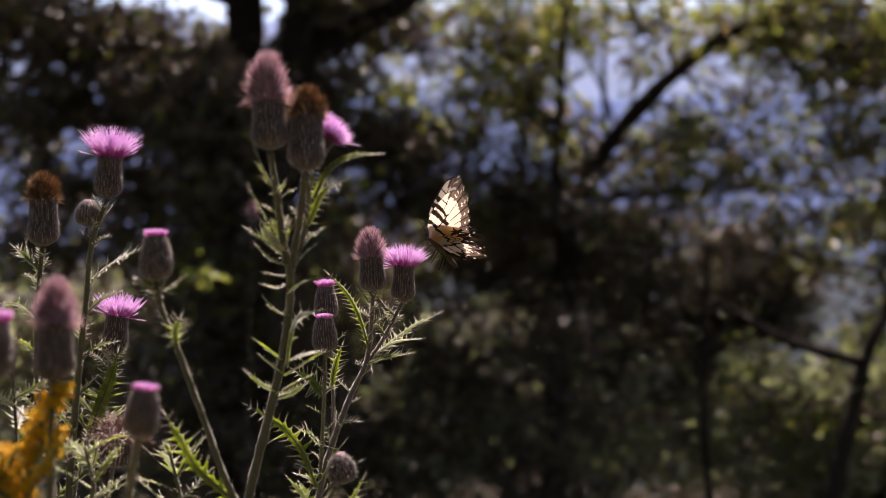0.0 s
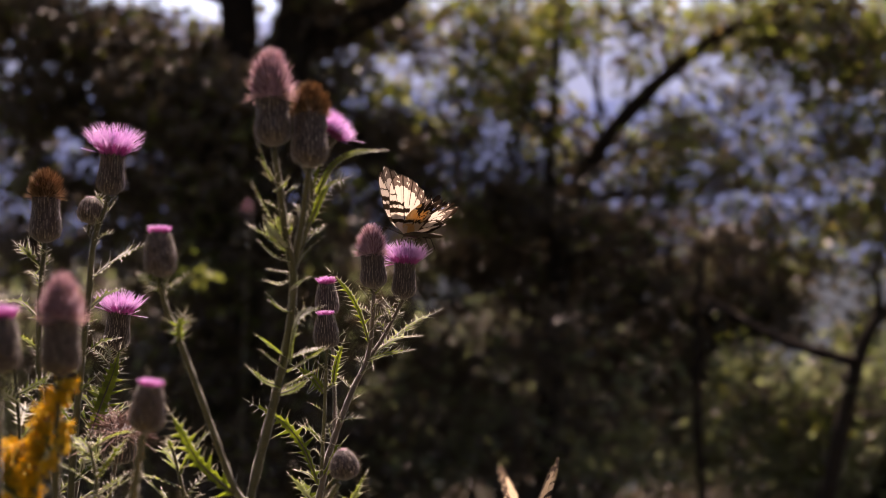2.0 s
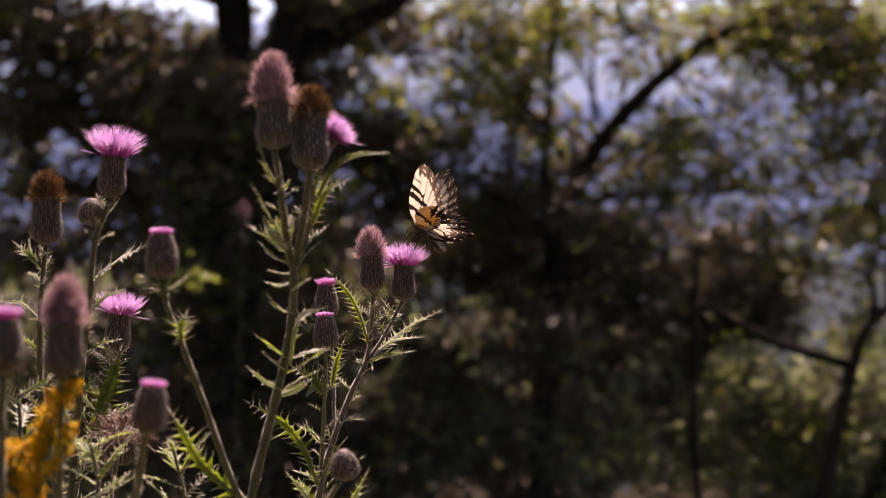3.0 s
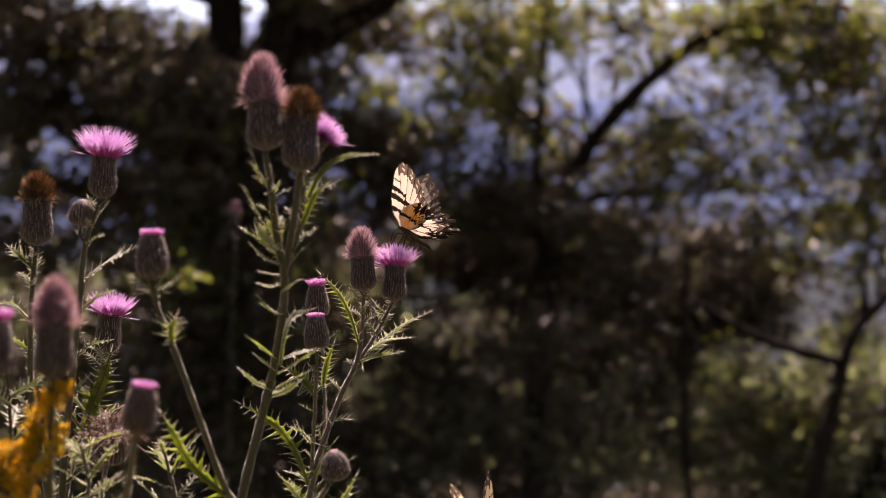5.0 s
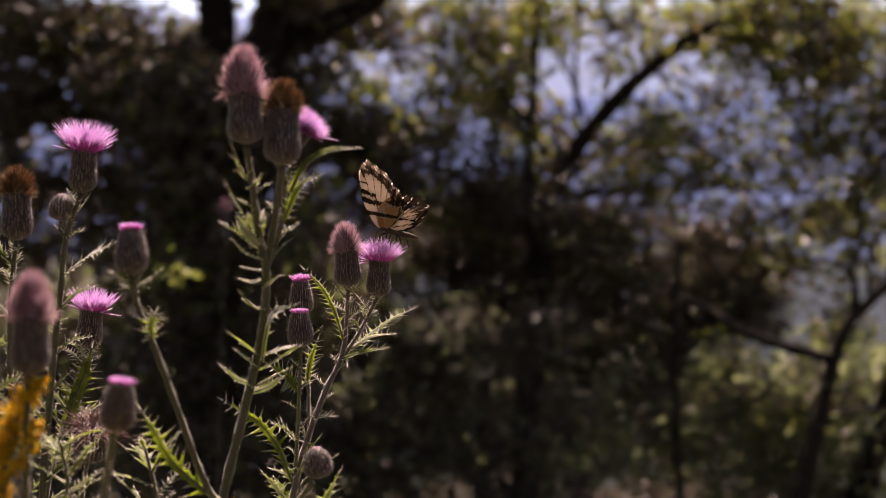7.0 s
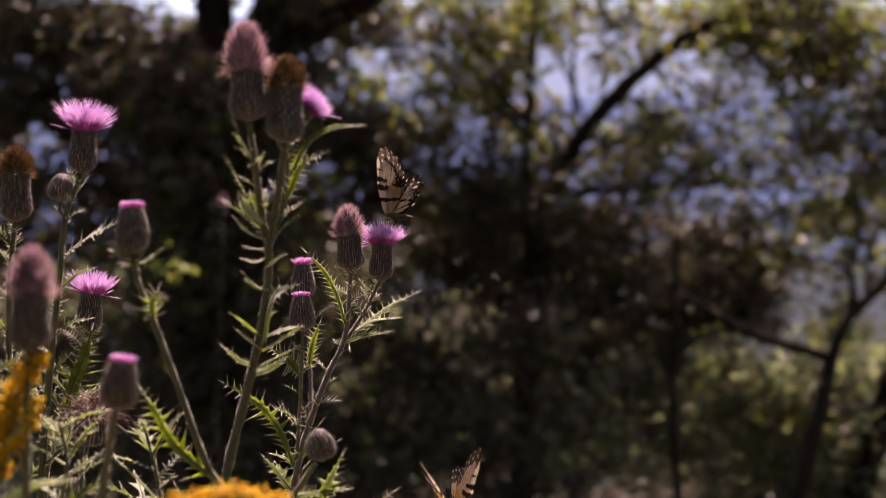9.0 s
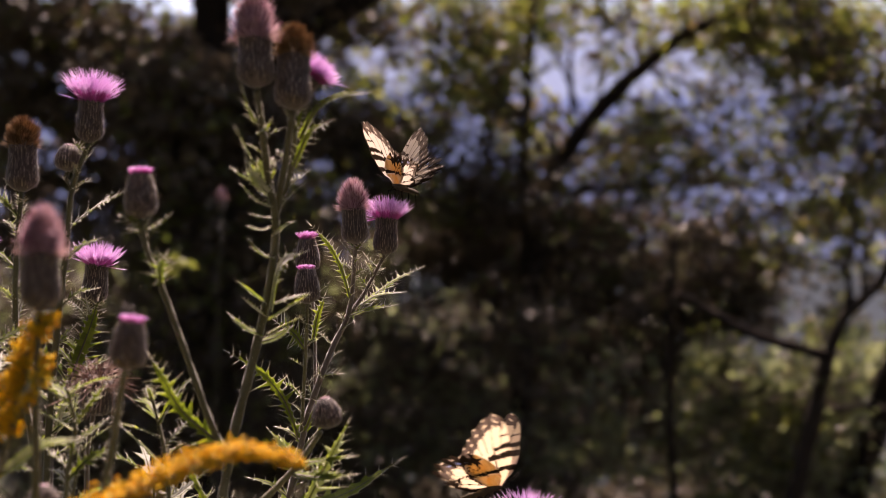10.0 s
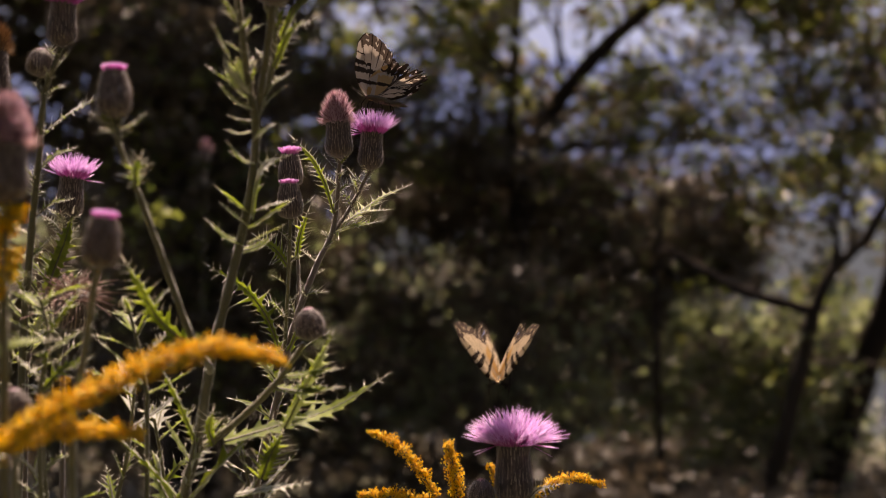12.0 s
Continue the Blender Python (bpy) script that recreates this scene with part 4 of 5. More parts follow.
leaf(tall, [(-0.0653, 0.6550, 1.1128), (-0.0540, 0.6520, 1.1145), (-0.0386, 0.6450, 1.1180)], 0.007, 4, (0, -0.5, 1), seed=33)
leaf(tall, [(-0.0763, 0.6650, 1.0607), (-0.0719, 0.6640, 1.0722), (-0.0661, 0.6620, 1.0838)], 0.010, 5, (0.5, -0.9, 0.4), seed=34)
leaf(tall, [(-0.0992, 0.6600, 1.0788), (-0.1007, 0.6550, 1.0881), (-0.0985, 0.6520, 1.0964)], 0.007, 4, (0.3, -0.8, 0.4), seed=35)
leaf(tall, [(-0.0884, 0.6600, 1.0535), (-0.0739, 0.6550, 1.0572), (-0.0542, 0.6500, 1.0614)], 0.008, 6, (0.1, -0.4, 1), seed=36, flip=True)
leaf(tall, [(-0.1062, 0.6600, 1.0761), (-0.1121, 0.6550, 1.0938), (-0.1233, 0.6500, 1.1194)], 0.006, 6, (-0.6, -0.6, 0.6), seed=37)
leaflets(tall, [(-0.1070, 0.6600, 1.0761), (-0.1133, 0.6600, 1.0532), (-0.1163, 0.6600, 1.0313)], 8, 0.03, 8)

# the sharp thistle that the butterfly visits
sharp = plant("thistle", (-0.10, 0.78, 0.0), "branched spiny thistle with pink, faded and budding heads")
B = [(-0.105, 0.78, -0.05), (-0.10, 0.78, 0.5), (-0.0911, 0.7750, 1.0267), (-0.0773, 0.7720, 1.0874), (-0.0709, 0.7720, 1.1181), (-0.0634, 0.7720, 1.1418), (-0.0546, 0.7770, 1.1643), (-0.0466, 0.7800, 1.1811), (-0.0432, 0.7750, 1.2044), (-0.0419, 0.7700, 1.2243)]
stem(sharp, B, 0.0026, 0.0012, M_TWIG)
B2 = [(-0.0476, 0.7800, 1.1791), (-0.0374, 0.7820, 1.1937), (-0.0295, 0.7820, 1.2084), (-0.0247, 0.7800, 1.2175)]
stem(sharp, B2, 0.0012, 0.0010, M_TWIG, "branch")
B4 = [(-0.0739, 0.7720, 1.1113), (-0.0722, 0.7680, 1.1357), (-0.0703, 0.7620, 1.1667), (-0.0692, 0.7570, 1.1892)]
stem(sharp, B4, 0.0012, 0.0010, M_STEM, "branch")
B3 = [(-0.0660, 0.7750, 1.1312), (-0.0665, 0.7800, 1.1613), (-0.0680, 0.7820, 1.1885), (-0.0708, 0.7820, 1.2071)]
stem(sharp, B3, 0.0011, 0.0009, M_TWIG, "branch")
head(sharp, "faded", (-0.0419, 0.7700, 1.2243), -3, 0, 0.96, seed=5, tuft_size=0.86)
head(sharp, "bloom", (-0.0247, 0.7800, 1.2175), 3, 0, 1.0, seed=6, tuft_size=0.88)
head(sharp, "tip", (-0.0708, 0.7820, 1.2071), -2, 0, 0.95, seed=7)
head(sharp, "tip", (-0.0692, 0.7570, 1.1892), -2, 0, 0.97, seed=8, tuft_size=0.6)
leaf(sharp, [(-0.0451, 0.7780, 1.1916), (-0.0503, 0.7740, 1.2095), (-0.0575, 0.7700, 1.2233), (-0.0675, 0.7650, 1.2345)], 0.0048, 8, (-0.6, -0.6, 0.5), seed=40)
leaf(sharp, [(-0.0458, 0.7780, 1.1803), (-0.0353, 0.7720, 1.1846), (-0.0209, 0.7680, 1.1876)], 0.006, 5, (0, -0.6, 1), seed=41)
leaf(sharp, [(-0.0428, 0.7850, 1.1841), (-0.0295, 0.8000, 1.1941), (-0.0174, 0.8100, 1.2023), (-0.0032, 0.8200, 1.2089)], 0.004, 7, (0, -0.3, 1), seed=42, depth=0.9)
leaf(sharp, [(-0.0400, 0.7850, 1.1866), (-0.0291, 0.7900, 1.1928), (-0.0154, 0.7950, 1.1945)], 0.004, 5, (0, -0.3, 1), seed=43)
leaf(sharp, [(-0.0718, 0.7300, 1.1150), (-0.0787, 0.7200, 1.1365), (-0.0901, 0.7100, 1.1530), (-0.1064, 0.7000, 1.1648)], 0.0062, 9, (-0.4, -0.7, 0.6), seed=44)
leaf(sharp, [(-0.0722, 0.7680, 1.1626), (-0.0781, 0.7600, 1.1719), (-0.0875, 0.7550, 1.1790)], 0.008, 5, (-0.3, -0.7, 0.7), seed=45)
leaf(sharp, [(-0.0670, 0.7700, 1.1658), (-0.0645, 0.7650, 1.1798), (-0.0594, 0.7600, 1.1936)], 0.006, 5, (0.5, -0.7, 0.5), seed=46)
leaf(sharp, [(-0.0624, 0.7720, 1.1435), (-0.0595, 0.7700, 1.1462), (-0.0513, 0.7680, 1.1471)], 0.003, 3, (0, -0.5, 1), seed=47, flip=True)
leaf(sharp, [(-0.0737, 0.7700, 1.1320), (-0.0793, 0.7650, 1.1395), (-0.0841, 0.7600, 1.1429)], 0.006, 4, (0, -0.5, 1), seed=48)
leaflets(sharp, B2[1:], 8, 0.009, 9)
leaflets(sharp, B[8:], 7, 0.008, 10)
leaflets(sharp, B4, 9, 0.010, 11)
leaflets(sharp, B[4:8], 7, 0.009, 12)
leaflets(sharp, B[2:5], 12, 0.022, 13)

# the paired thistle with an open pink head, a small bud and a dried head
paired = plant("thistle", (-0.22, 0.70, 0.0), "thistle with broad pink bloom, small bud and dry head")
C1 = [(-0.22, 0.70, -0.05), (-0.22, 0.70, 0.6), (-0.2064, 0.7100, 1.1125), (-0.1980, 0.7000, 1.1857), (-0.1929, 0.6950, 1.2198), (-0.1882, 0.6900, 1.2533), (-0.1792, 0.6870, 1.2769)]
stem(paired, C1, 0.0025, 0.0013)
head(paired, "bloom", (-0.1792, 0.6870, 1.2769), 5, -4, 1.0, seed=9, tuft_size=1.05)
stem(paired, [(-0.1882, 0.6900, 1.2527), (-0.1915, 0.6900, 1.2579), (-0.1906, 0.6900, 1.2618)], 0.0010, 0.0009, name="branch")
head(paired, "bud", (-0.1906, 0.6900, 1.2618), 2, 0, 0.92, seed=10)
C6 = [(-0.2133, 0.7100, 1.1069), (-0.2233, 0.7100, 1.1692), (-0.2223, 0.7050, 1.2132), (-0.2186, 0.7020, 1.2515)]
stem(paired, C6, 0.0020, 0.0013, name="branch")
head(paired, "dry", (-0.2183, 0.7020, 1.2515), 1, 0, 1.0, seed=11, tuft_size=1.0)
leaf(paired, [(-0.1911, 0.6950, 1.2320), (-0.1800, 0.6900, 1.2397), (-0.1712, 0.6850, 1.2449), (-0.1595, 0.6800, 1.2503)], 0.007, 6, (0, -0.6, 1), seed=50, flip=True)
leaf(paired, [(-0.2211, 0.7050, 1.2379), (-0.2272, 0.7000, 1.2457), (-0.2324, 0.7000, 1.2503)], 0.006, 4, (0, -0.6, 1), seed=51)
leaflets(paired, [(-0.2211, 0.7050, 1.2193), (-0.2211, 0.7050, 1.2379), (-0.2192, 0.7030, 1.2503)], 8, 0.012, 14)
leaflets(paired, [(-0.1896, 0.6920, 1.2473), (-0.1861, 0.6900, 1.2624), (-0.1810, 0.6880, 1.2739)], 7, 0.011, 15)
leaflets(paired, C1[2:5], 9, 0.02, 16)
leaflets(paired, C6[:3], 10, 0.018, 17)

# the small pink thistle
low = plant("thistle", (-0.21, 0.74, 0.0), "small thistle with one bright pink bloom and a toothed green leaf")
C2 = [(-0.215, 0.74, -0.05), (-0.215, 0.74, 0.6), (-0.2118, 0.7350, 1.1018), (-0.2040, 0.7350, 1.1373), (-0.1952, 0.7360, 1.1663), (-0.1890, 0.7370, 1.1898)]
stem(low, C2, 0.0019, 0.0011, M_TWIG)
head(low, "bloom", (-0.1887, 0.7370, 1.1898), 6, 0, 1.0, seed=12, tuft_size=0.85)
leaf(low, [(-0.1987, 0.7250, 1.1468), (-0.1916, 0.7200, 1.1634), (-0.1857, 0.7180, 1.1778), (-0.1809, 0.7150, 1.1922)], 0.008, 6, (0.4, -1, 0.3), seed=52, narrow=0.4)
leaf(low, [(-0.1985, 0.7300, 1.1525), (-0.1899, 0.7280, 1.1538), (-0.1802, 0.7250, 1.1548)], 0.004, 5, (0, -0.6, 1), seed=53, flip=True)
leaf(low, [(-0.2063, 0.7350, 1.1244), (-0.1985, 0.7300, 1.1285), (-0.1957, 0.7280, 1.1410)], 0.005, 5, (0.3, -0.8, 0.5), seed=54, flip=True)
leaflets(low, C2[2:5], 12, 0.02, 18)
leaflets(low, [(-0.1920, 0.7360, 1.1760), (-0.1897, 0.7370, 1.1856), (-0.1890, 0.7370, 1.1895)], 7, 0.010, 19)

# budding heads closer by
bud_near = tall
C3 = [(-0.1010, 0.6600, 1.1150), (-0.0985, 0.6420, 1.1200), (-0.1024, 0.6200, 1.1332), (-0.1157, 0.6100, 1.1753), (-0.1254, 0.6050, 1.2046), (-0.1322, 0.6020, 1.2238), (-0.1336, 0.6000, 1.2352)]
stem(bud_near, C3, 0.0019, 0.0012, name="branch")
head(bud_near, "tip", (-0.1336, 0.6000, 1.2352), -1, 0, 1.0, seed=13, tuft_size=0.7)
leaf(bud_near, [(-0.1254, 0.6050, 1.2046), (-0.1249, 0.6000, 1.2121), (-0.1228, 0.6000, 1.2173)], 0.005, 4, (0.4, -0.8, 0.4), seed=55)
leaf(bud_near, [(-0.1333, 0.6020, 1.2291), (-0.1360, 0.6000, 1.2345), (-0.1389, 0.5980, 1.2398)], 0.006, 4, (0, -0.8, 0.6), seed=56)
leaf(bud_near, [(-0.1018, 0.6200, 1.1299), (-0.1182, 0.6200, 1.1441), (-0.1253, 0.6150, 1.1584), (-0.1315, 0.6100, 1.1712)], 0.007, 7, (-0.4, -0.8, 0.6), seed=57)
leaflets(bud_near, C3[5:], 8, 0.010, 20)
bud_close = plant("thistle", (-0.13, 0.53, 0.0), "thistle stem with a closed pink-tipped head")
C4 = [(-0.135, 0.53, -0.05), (-0.13, 0.53, 0.6), (-0.1358, 0.5300, 1.1013), (-0.1294, 0.5300, 1.1473), (-0.1266, 0.5300, 1.1664), (-0.1252, 0.5300, 1.1730)]
stem(bud_close, C4, 0.0019, 0.0013)
head(bud_close, "tip", (-0.1248, 0.5300, 1.1723), 6, 0, 0.94, seed=14, tuft_size=0.7)
faded_close = plant("thistle", (-0.16, 0.51, 0.0), "thistle with one faded rose-brown head")
C7 = [(-0.16, 0.51, -0.05), (-0.158, 0.51, 0.6), (-0.1561, 0.5120, 1.1468), (-0.1556, 0.5120, 1.1783), (-0.1552, 0.5120, 1.1974)]
stem(faded_close, C7, 0.0019, 0.0013)
head(faded_close, "closing", (-0.1549, 0.5120, 1.1974), 2, 0, 0.95, seed=15, tuft_size=1.0)
edge_bud = plant("thistle", (-0.19, 0.5, 0.0), "thistle with one narrow pink-tipped head")
C9 = [(-0.19, 0.5, -0.05), (-0.185, 0.5, 0.6), (-0.1755, 0.5000, 1.1528), (-0.1750, 0.5000, 1.1995)]
stem(edge_bud, C9, 0.0019, 0.0013)
head(edge_bud, "tip", (-0.1750, 0.5000, 1.1995), 2, 0, 1.05, seed=16)
shed = plant("thistle", (-0.19, 0.70, 0.0), "spent thistle head with rusty chaff on a dry stem")
C8 = [(-0.19, 0.70, -0.05), (-0.188, 0.70, 0.6), (-0.1826, 0.7000, 1.1089), (-0.1795, 0.7000, 1.1319)]
stem(shed, C8, 0.0016, 0.0012, M_TWIG)
head(shed, "shed", (-0.1780, 0.7000, 1.1329), 10, -20, 1.0, seed=17)
bud_left = plant("thistle", (-0.165, 0.54, 0.0), "thistle stem with a small grey-purple bud")
stem(bud_left, [(-0.166, 0.545, -0.05), (-0.165, 0.545, 0.6), (-0.1616, 0.5430, 1.0854), (-0.1617, 0.5430, 1.1104)], 0.0015, 0.0011)
head(bud_left, "bud", (-0.1617, 0.5430, 1.1100), 0, 0, 0.85, seed=18)

# a faded thistle further off on the slope
far = plant("thistle", (-0.54, 3.6, ground_height(-0.54, 3.6)), "distant slim thistle with one pale pink faded head")
stem(far, [(-0.54, 3.6, ground_height(-0.54, 3.6) - 0.05), (-0.55, 3.6, 0.6), (-0.531, 3.6, 1.318)], 0.0022, 0.0014)
head(far, "faded", (-0.531, 3.6, 1.318), 0, 0, 1.5, seed=21)

# the wide bloom with the second butterfly
wide = plant("thistle", (0.035, 0.71, 0.0), "stout thistle with one wide open magenta bloom and a bud")
F = [(0.035, 0.715, -0.05), (0.036, 0.715, 0.6), (0.0550, 0.7120, 1.0001), (0.0540, 0.7100, 1.0343)]
stem(wide, F, 0.0031, 0.0025)
head(wide, "wide_bloom", (0.0540, 0.7100, 1.0356), 0, 4, 1.0, seed=19)
stem(wide, [(0.0518, 0.7100, 1.0068), (0.0404, 0.7000, 1.0248), (0.0363, 0.7000, 1.0369)], 0.0012, 0.0010, name="branch")
head(wide, "bud", (0.0363, 0.7000, 1.0369), -2, 0, 1.0, seed=20)
leaf(wide, [(0.0549, 0.7100, 1.0252), (0.0650, 0.7050, 1.0445), (0.0750, 0.7000, 1.0491)], 0.006, 5, (0, -0.6, 1), seed=60, flip=True)


# ---- goldenrod ----
def goldenrod(label, stalk, sprays, seed, leaves=6, size=1.0):
    """A stalk with arching sprays of tiny yellow florets; sprays are (points, thickness)."""
    t = plant("goldenrod", stalk[0], label, "goldenrod", "goldenrods")
    rg = random.Random(seed)
    stem(t, stalk, 0.0016, 0.0010, seed=seed)
    for pts, thick in sprays:
        line = spline(pts, 14)
        b = Build()
        b.tube(line, [0.0009] * len(line), 6, 1)
        n = len(line) - 1
        length = sum((line[i + 1] - line[i]).length for i in range(n))
        for i in range(int(length * 20000 * (thick / 0.008) / size ** 2)):
            s = rg.random()
            p = line[int(s * n)].lerp(line[min(n, int(s * n) + 1)], (s * n) % 1)
            w = thick * (0.35 + 0.65 * math.sin(math.pi * min(1, 0.15 + 0.8 * s)) ** 0.7) * (0.8 + 0.35 * math.sin(s * length * 700))
            c = p + Vector((rg.uniform(-0.55, 0.55), rg.uniform(-0.55, 0.55), rg.uniform(-0.15, 0.75))) * w * rg.uniform(0.6, 1.0)
            r = rg.uniform(0.00045, 0.00095) * size
            up = (c - p).normalized() + Vector((rg.gauss(0, .3), rg.gauss(0, .3), .4))
            up.normalize()
            sd = up.orthogonal().normalized()
            se = up.cross(sd)
            ring = [c + (sd * math.cos(k * 1.2566) + se * math.sin(k * 1.2566)) * r * (1.0 if k % 2 else 0.75) + up * r * 0.7 for k in range(5)]
            b.add([c - up * r * 1.2, *ring, c + up * r * 0.5], [(0, 2, 1), (0, 3, 2), (0, 4, 3), (0, 5, 4), (0, 1, 5), (6, 1, 2), (6, 2, 3), (6, 3, 4), (6, 4, 5), (6, 5, 1)], 0 if rg.random() < 0.93 else 2)
        part("flower_spray", b.mesh("flower_spray", [M_GOLD, M_STEM, M_LEAF], smooth=False), t)
    line = spline(stalk, 10)
    for i in range(leaves):
        p = line[int(len(line) * (0.45 + 0.5 * i / max(1, leaves)))]
        a = i * 2.4 + seed
        q = p + Vector((math.cos(a), 0.6 * math.sin(a), 0.35)) * 0.036
        leaf(t, [p, (p + q) / 2 + Vector((0, 0, 0.005)), q], 0.0032, 5, (0.5, -0.2, 1), seed=seed * 7 + i, narrow=0.8, depth=0.2, spine=0.001)
    return t


goldenrod("orange-yellow goldenrod in bloom among thistles", [(-0.17, 0.51, -0.05), (-0.172, 0.513, 0.6), (-0.1721, 0.5130, 1.1241), (-0.1654, 0.5130, 1.1506), (-0.1586, 0.5130, 1.1781)],
          [([(-0.1676, 0.5130, 1.1466), (-0.1631, 0.5130, 1.1691), (-0.1586, 0.5130, 1.1826), (-0.1492, 0.5100, 1.1947)], 0.012), ([(-0.1745, 0.5200, 1.1452), (-0.1791, 0.5200, 1.1566), (-0.1859, 0.5200, 1.1680)], 0.015), ([(-0.1590, 0.5000, 1.1580), (-0.1502, 0.5000, 1.1712), (-0.1499, 0.5050, 1.1792)], 0.007), ([(-0.1705, 0.5150, 1.1507), (-0.1768, 0.5200, 1.1612), (-0.1653, 0.5200, 1.1726)], 0.009)], 61, 4, 1.1)
goldenrod("arching goldenrod spray over the thistle stems", [(-0.13, 0.50, -0.05), (-0.13, 0.50, 0.7), (-0.1645, 0.4900, 1.0648), (-0.1584, 0.4850, 1.0944), (-0.1488, 0.4800, 1.1074)],
          [([(-0.1527, 0.4800, 1.1054), (-0.1349, 0.4800, 1.1192), (-0.1151, 0.4800, 1.1290), (-0.0943, 0.4850, 1.1382), (-0.0729, 0.4900, 1.1436), (-0.0505, 0.5000, 1.1377)], 0.0120), ([(-0.1590, 0.5000, 1.1057), (-0.1425, 0.5000, 1.1097), (-0.1252, 0.5050, 1.1112), (-0.1054, 0.5100, 1.1097)], 0.0105)], 67, 4)
goldenrod("small goldenrod sprigs at the foot of the wide thistle", [(0.02, 0.75, -0.05), (0.02, 0.752, 0.7), (0.0216, 0.7500, 0.9930), (0.0185, 0.7500, 1.0253)],
          [([(0.0137, 0.7500, 1.0319), (0.0025, 0.7500, 1.0481), (-0.0102, 0.7500, 1.0611), (-0.0245, 0.7500, 1.0683)], 0.0085), ([(0.0256, 0.7500, 1.0317), (0.0237, 0.7500, 1.0447), (0.0205, 0.7500, 1.0608)], 0.0105), ([(0.0086, 0.7400, 1.0310), (-0.0103, 0.7400, 1.0344), (-0.0292, 0.7400, 1.0346)], 0.008)], 71, 5, 0.75)
goldenrod("low goldenrod spray bending sideways", [(0.06, 0.74, -0.05), (0.06, 0.74, 0.7), (0.0625, 0.7400, 0.9952), (0.0673, 0.7400, 1.0271)],
          [([(0.0641, 0.7400, 1.0272), (0.0752, 0.7400, 1.0382), (0.0912, 0.7400, 1.0434), (0.1071, 0.7400, 1.0394)], 0.0075), ([(0.0494, 0.7350, 1.0317), (0.0462, 0.7350, 1.0444), (0.0425, 0.7350, 1.0523)], 0.006)], 73, 3, 0.75)


# ---- leafy stems without heads, between the flowers ----
def sprig(label, pts, n, length, seed, r=0.0016, mat=None):
    t = plant("thistle", pts[0], label, "thistle", "leafy thistle stems")
    stem(t, pts, r, r * 0.5, mat or M_STEM, seed=seed)
    leaflets(t, pts[-3:], n, length, seed, 0.6, 0.2)
    return t


sprig("leafy young thistle shoot with spiny pale leaves", [(-0.235, 0.66, -0.05), (-0.235, 0.66, 0.7), (-0.2215, 0.6600, 1.0996), (-0.2186, 0.6600, 1.1459), (-0.2215, 0.6600, 1.1923)], 10, 0.024, 91)
sprig("leafy young thistle shoot with spiny pale leaves", [(-0.17, 0.62, -0.05), (-0.17, 0.62, 0.7), (-0.1726, 0.6200, 1.1087), (-0.1686, 0.6200, 1.1359), (-0.1726, 0.6200, 1.1550)], 9, 0.022, 92)
sprig("leafy young thistle shoot with yellowing leaves", [(-0.135, 0.66, -0.05), (-0.135, 0.66, 0.7), (-0.1316, 0.6600, 1.0996), (-0.1345, 0.6600, 1.1227), (-0.1403, 0.6600, 1.1459)], 8, 0.024, 93)
sprig("leafy young thistle shoot with spiny pale leaves", [(-0.15, 0.70, -0.05), (-0.15, 0.70, 0.7), (-0.1583, 0.7000, 1.0214), (-0.1490, 0.7000, 1.0689), (-0.1457, 0.7000, 1.1015)], 8, 0.026, 94)
sprig("leafy young thistle shoot with spiny pale leaves", [(-0.19, 0.66, -0.05), (-0.19, 0.66, 0.7), (-0.1798, 0.6600, 1.0321), (-0.1819, 0.6600, 1.0769), (-0.1759, 0.6600, 1.1214)], 9, 0.024, 95)
sprig("leafy young thistle shoot with yellowing leaves", [(-0.11, 0.72, -0.05), (-0.11, 0.72, 0.7), (-0.1324, 0.7200, 1.0158), (-0.1351, 0.7200, 1.0557), (-0.1407, 0.7200, 1.0895)], 8, 0.026, 96)
sprig("leafy young thistle shoot with spiny pale leaves", [(-0.08, 0.70, -0.05), (-0.08, 0.70, 0.7), (-0.0877, 0.7000, 1.0085), (-0.0845, 0.7000, 1.0384), (-0.0902, 0.7000, 1.0683)], 7, 0.022, 97)


# ---- butterflies ----
FORE = [(42, 9.5), (37, 15), (32, 20), (24.5, 27), (19, 36), (14, 40.3), (9.5, 41.5), (4, 38.8), (-4.5, 35), (-14.5, 30.3), (-27, 26.4), (-37, 25), (-45, 21), (-53, 16), (-65, 9)]
HIND = [(20, 8), (0, 15.5), (-10, 19.5), (-18, 22.8), (-25, 25), (-31, 26.6), (-37, 28.4), (-47, 31.6), (-53, 33), (-58, 34.6), (-60.5, 35.2), (-62, 32), (-66, 29.6), (-70, 27.6), (-75, 24), (-81, 17), (-88, 8)]


def reach(outline, ang):
    for (a, ra), (b, rb) in zip(outline, outline[1:]):
        if b <= ang <= a:
            return ra + (rb - ra) * (ang - a) / (b - a)
    return outline[-1][1]


def near_line(p, q, p0, q0, p1, q1, half0, half1):
    """Whether (p, q) lies in a tapering bar from one point to the other."""
    dp, dq = p1 - p0, q1 - q0
    k = ((p - p0) * dp + (q - q0) * dq) / (dp * dp + dq * dq)
    if k < 0 or k > 1:
        return False
    return abs((p - p0) * dq - (q - q0) * dp) / math.hypot(dp, dq) < half0 + (half1 - half0) * k


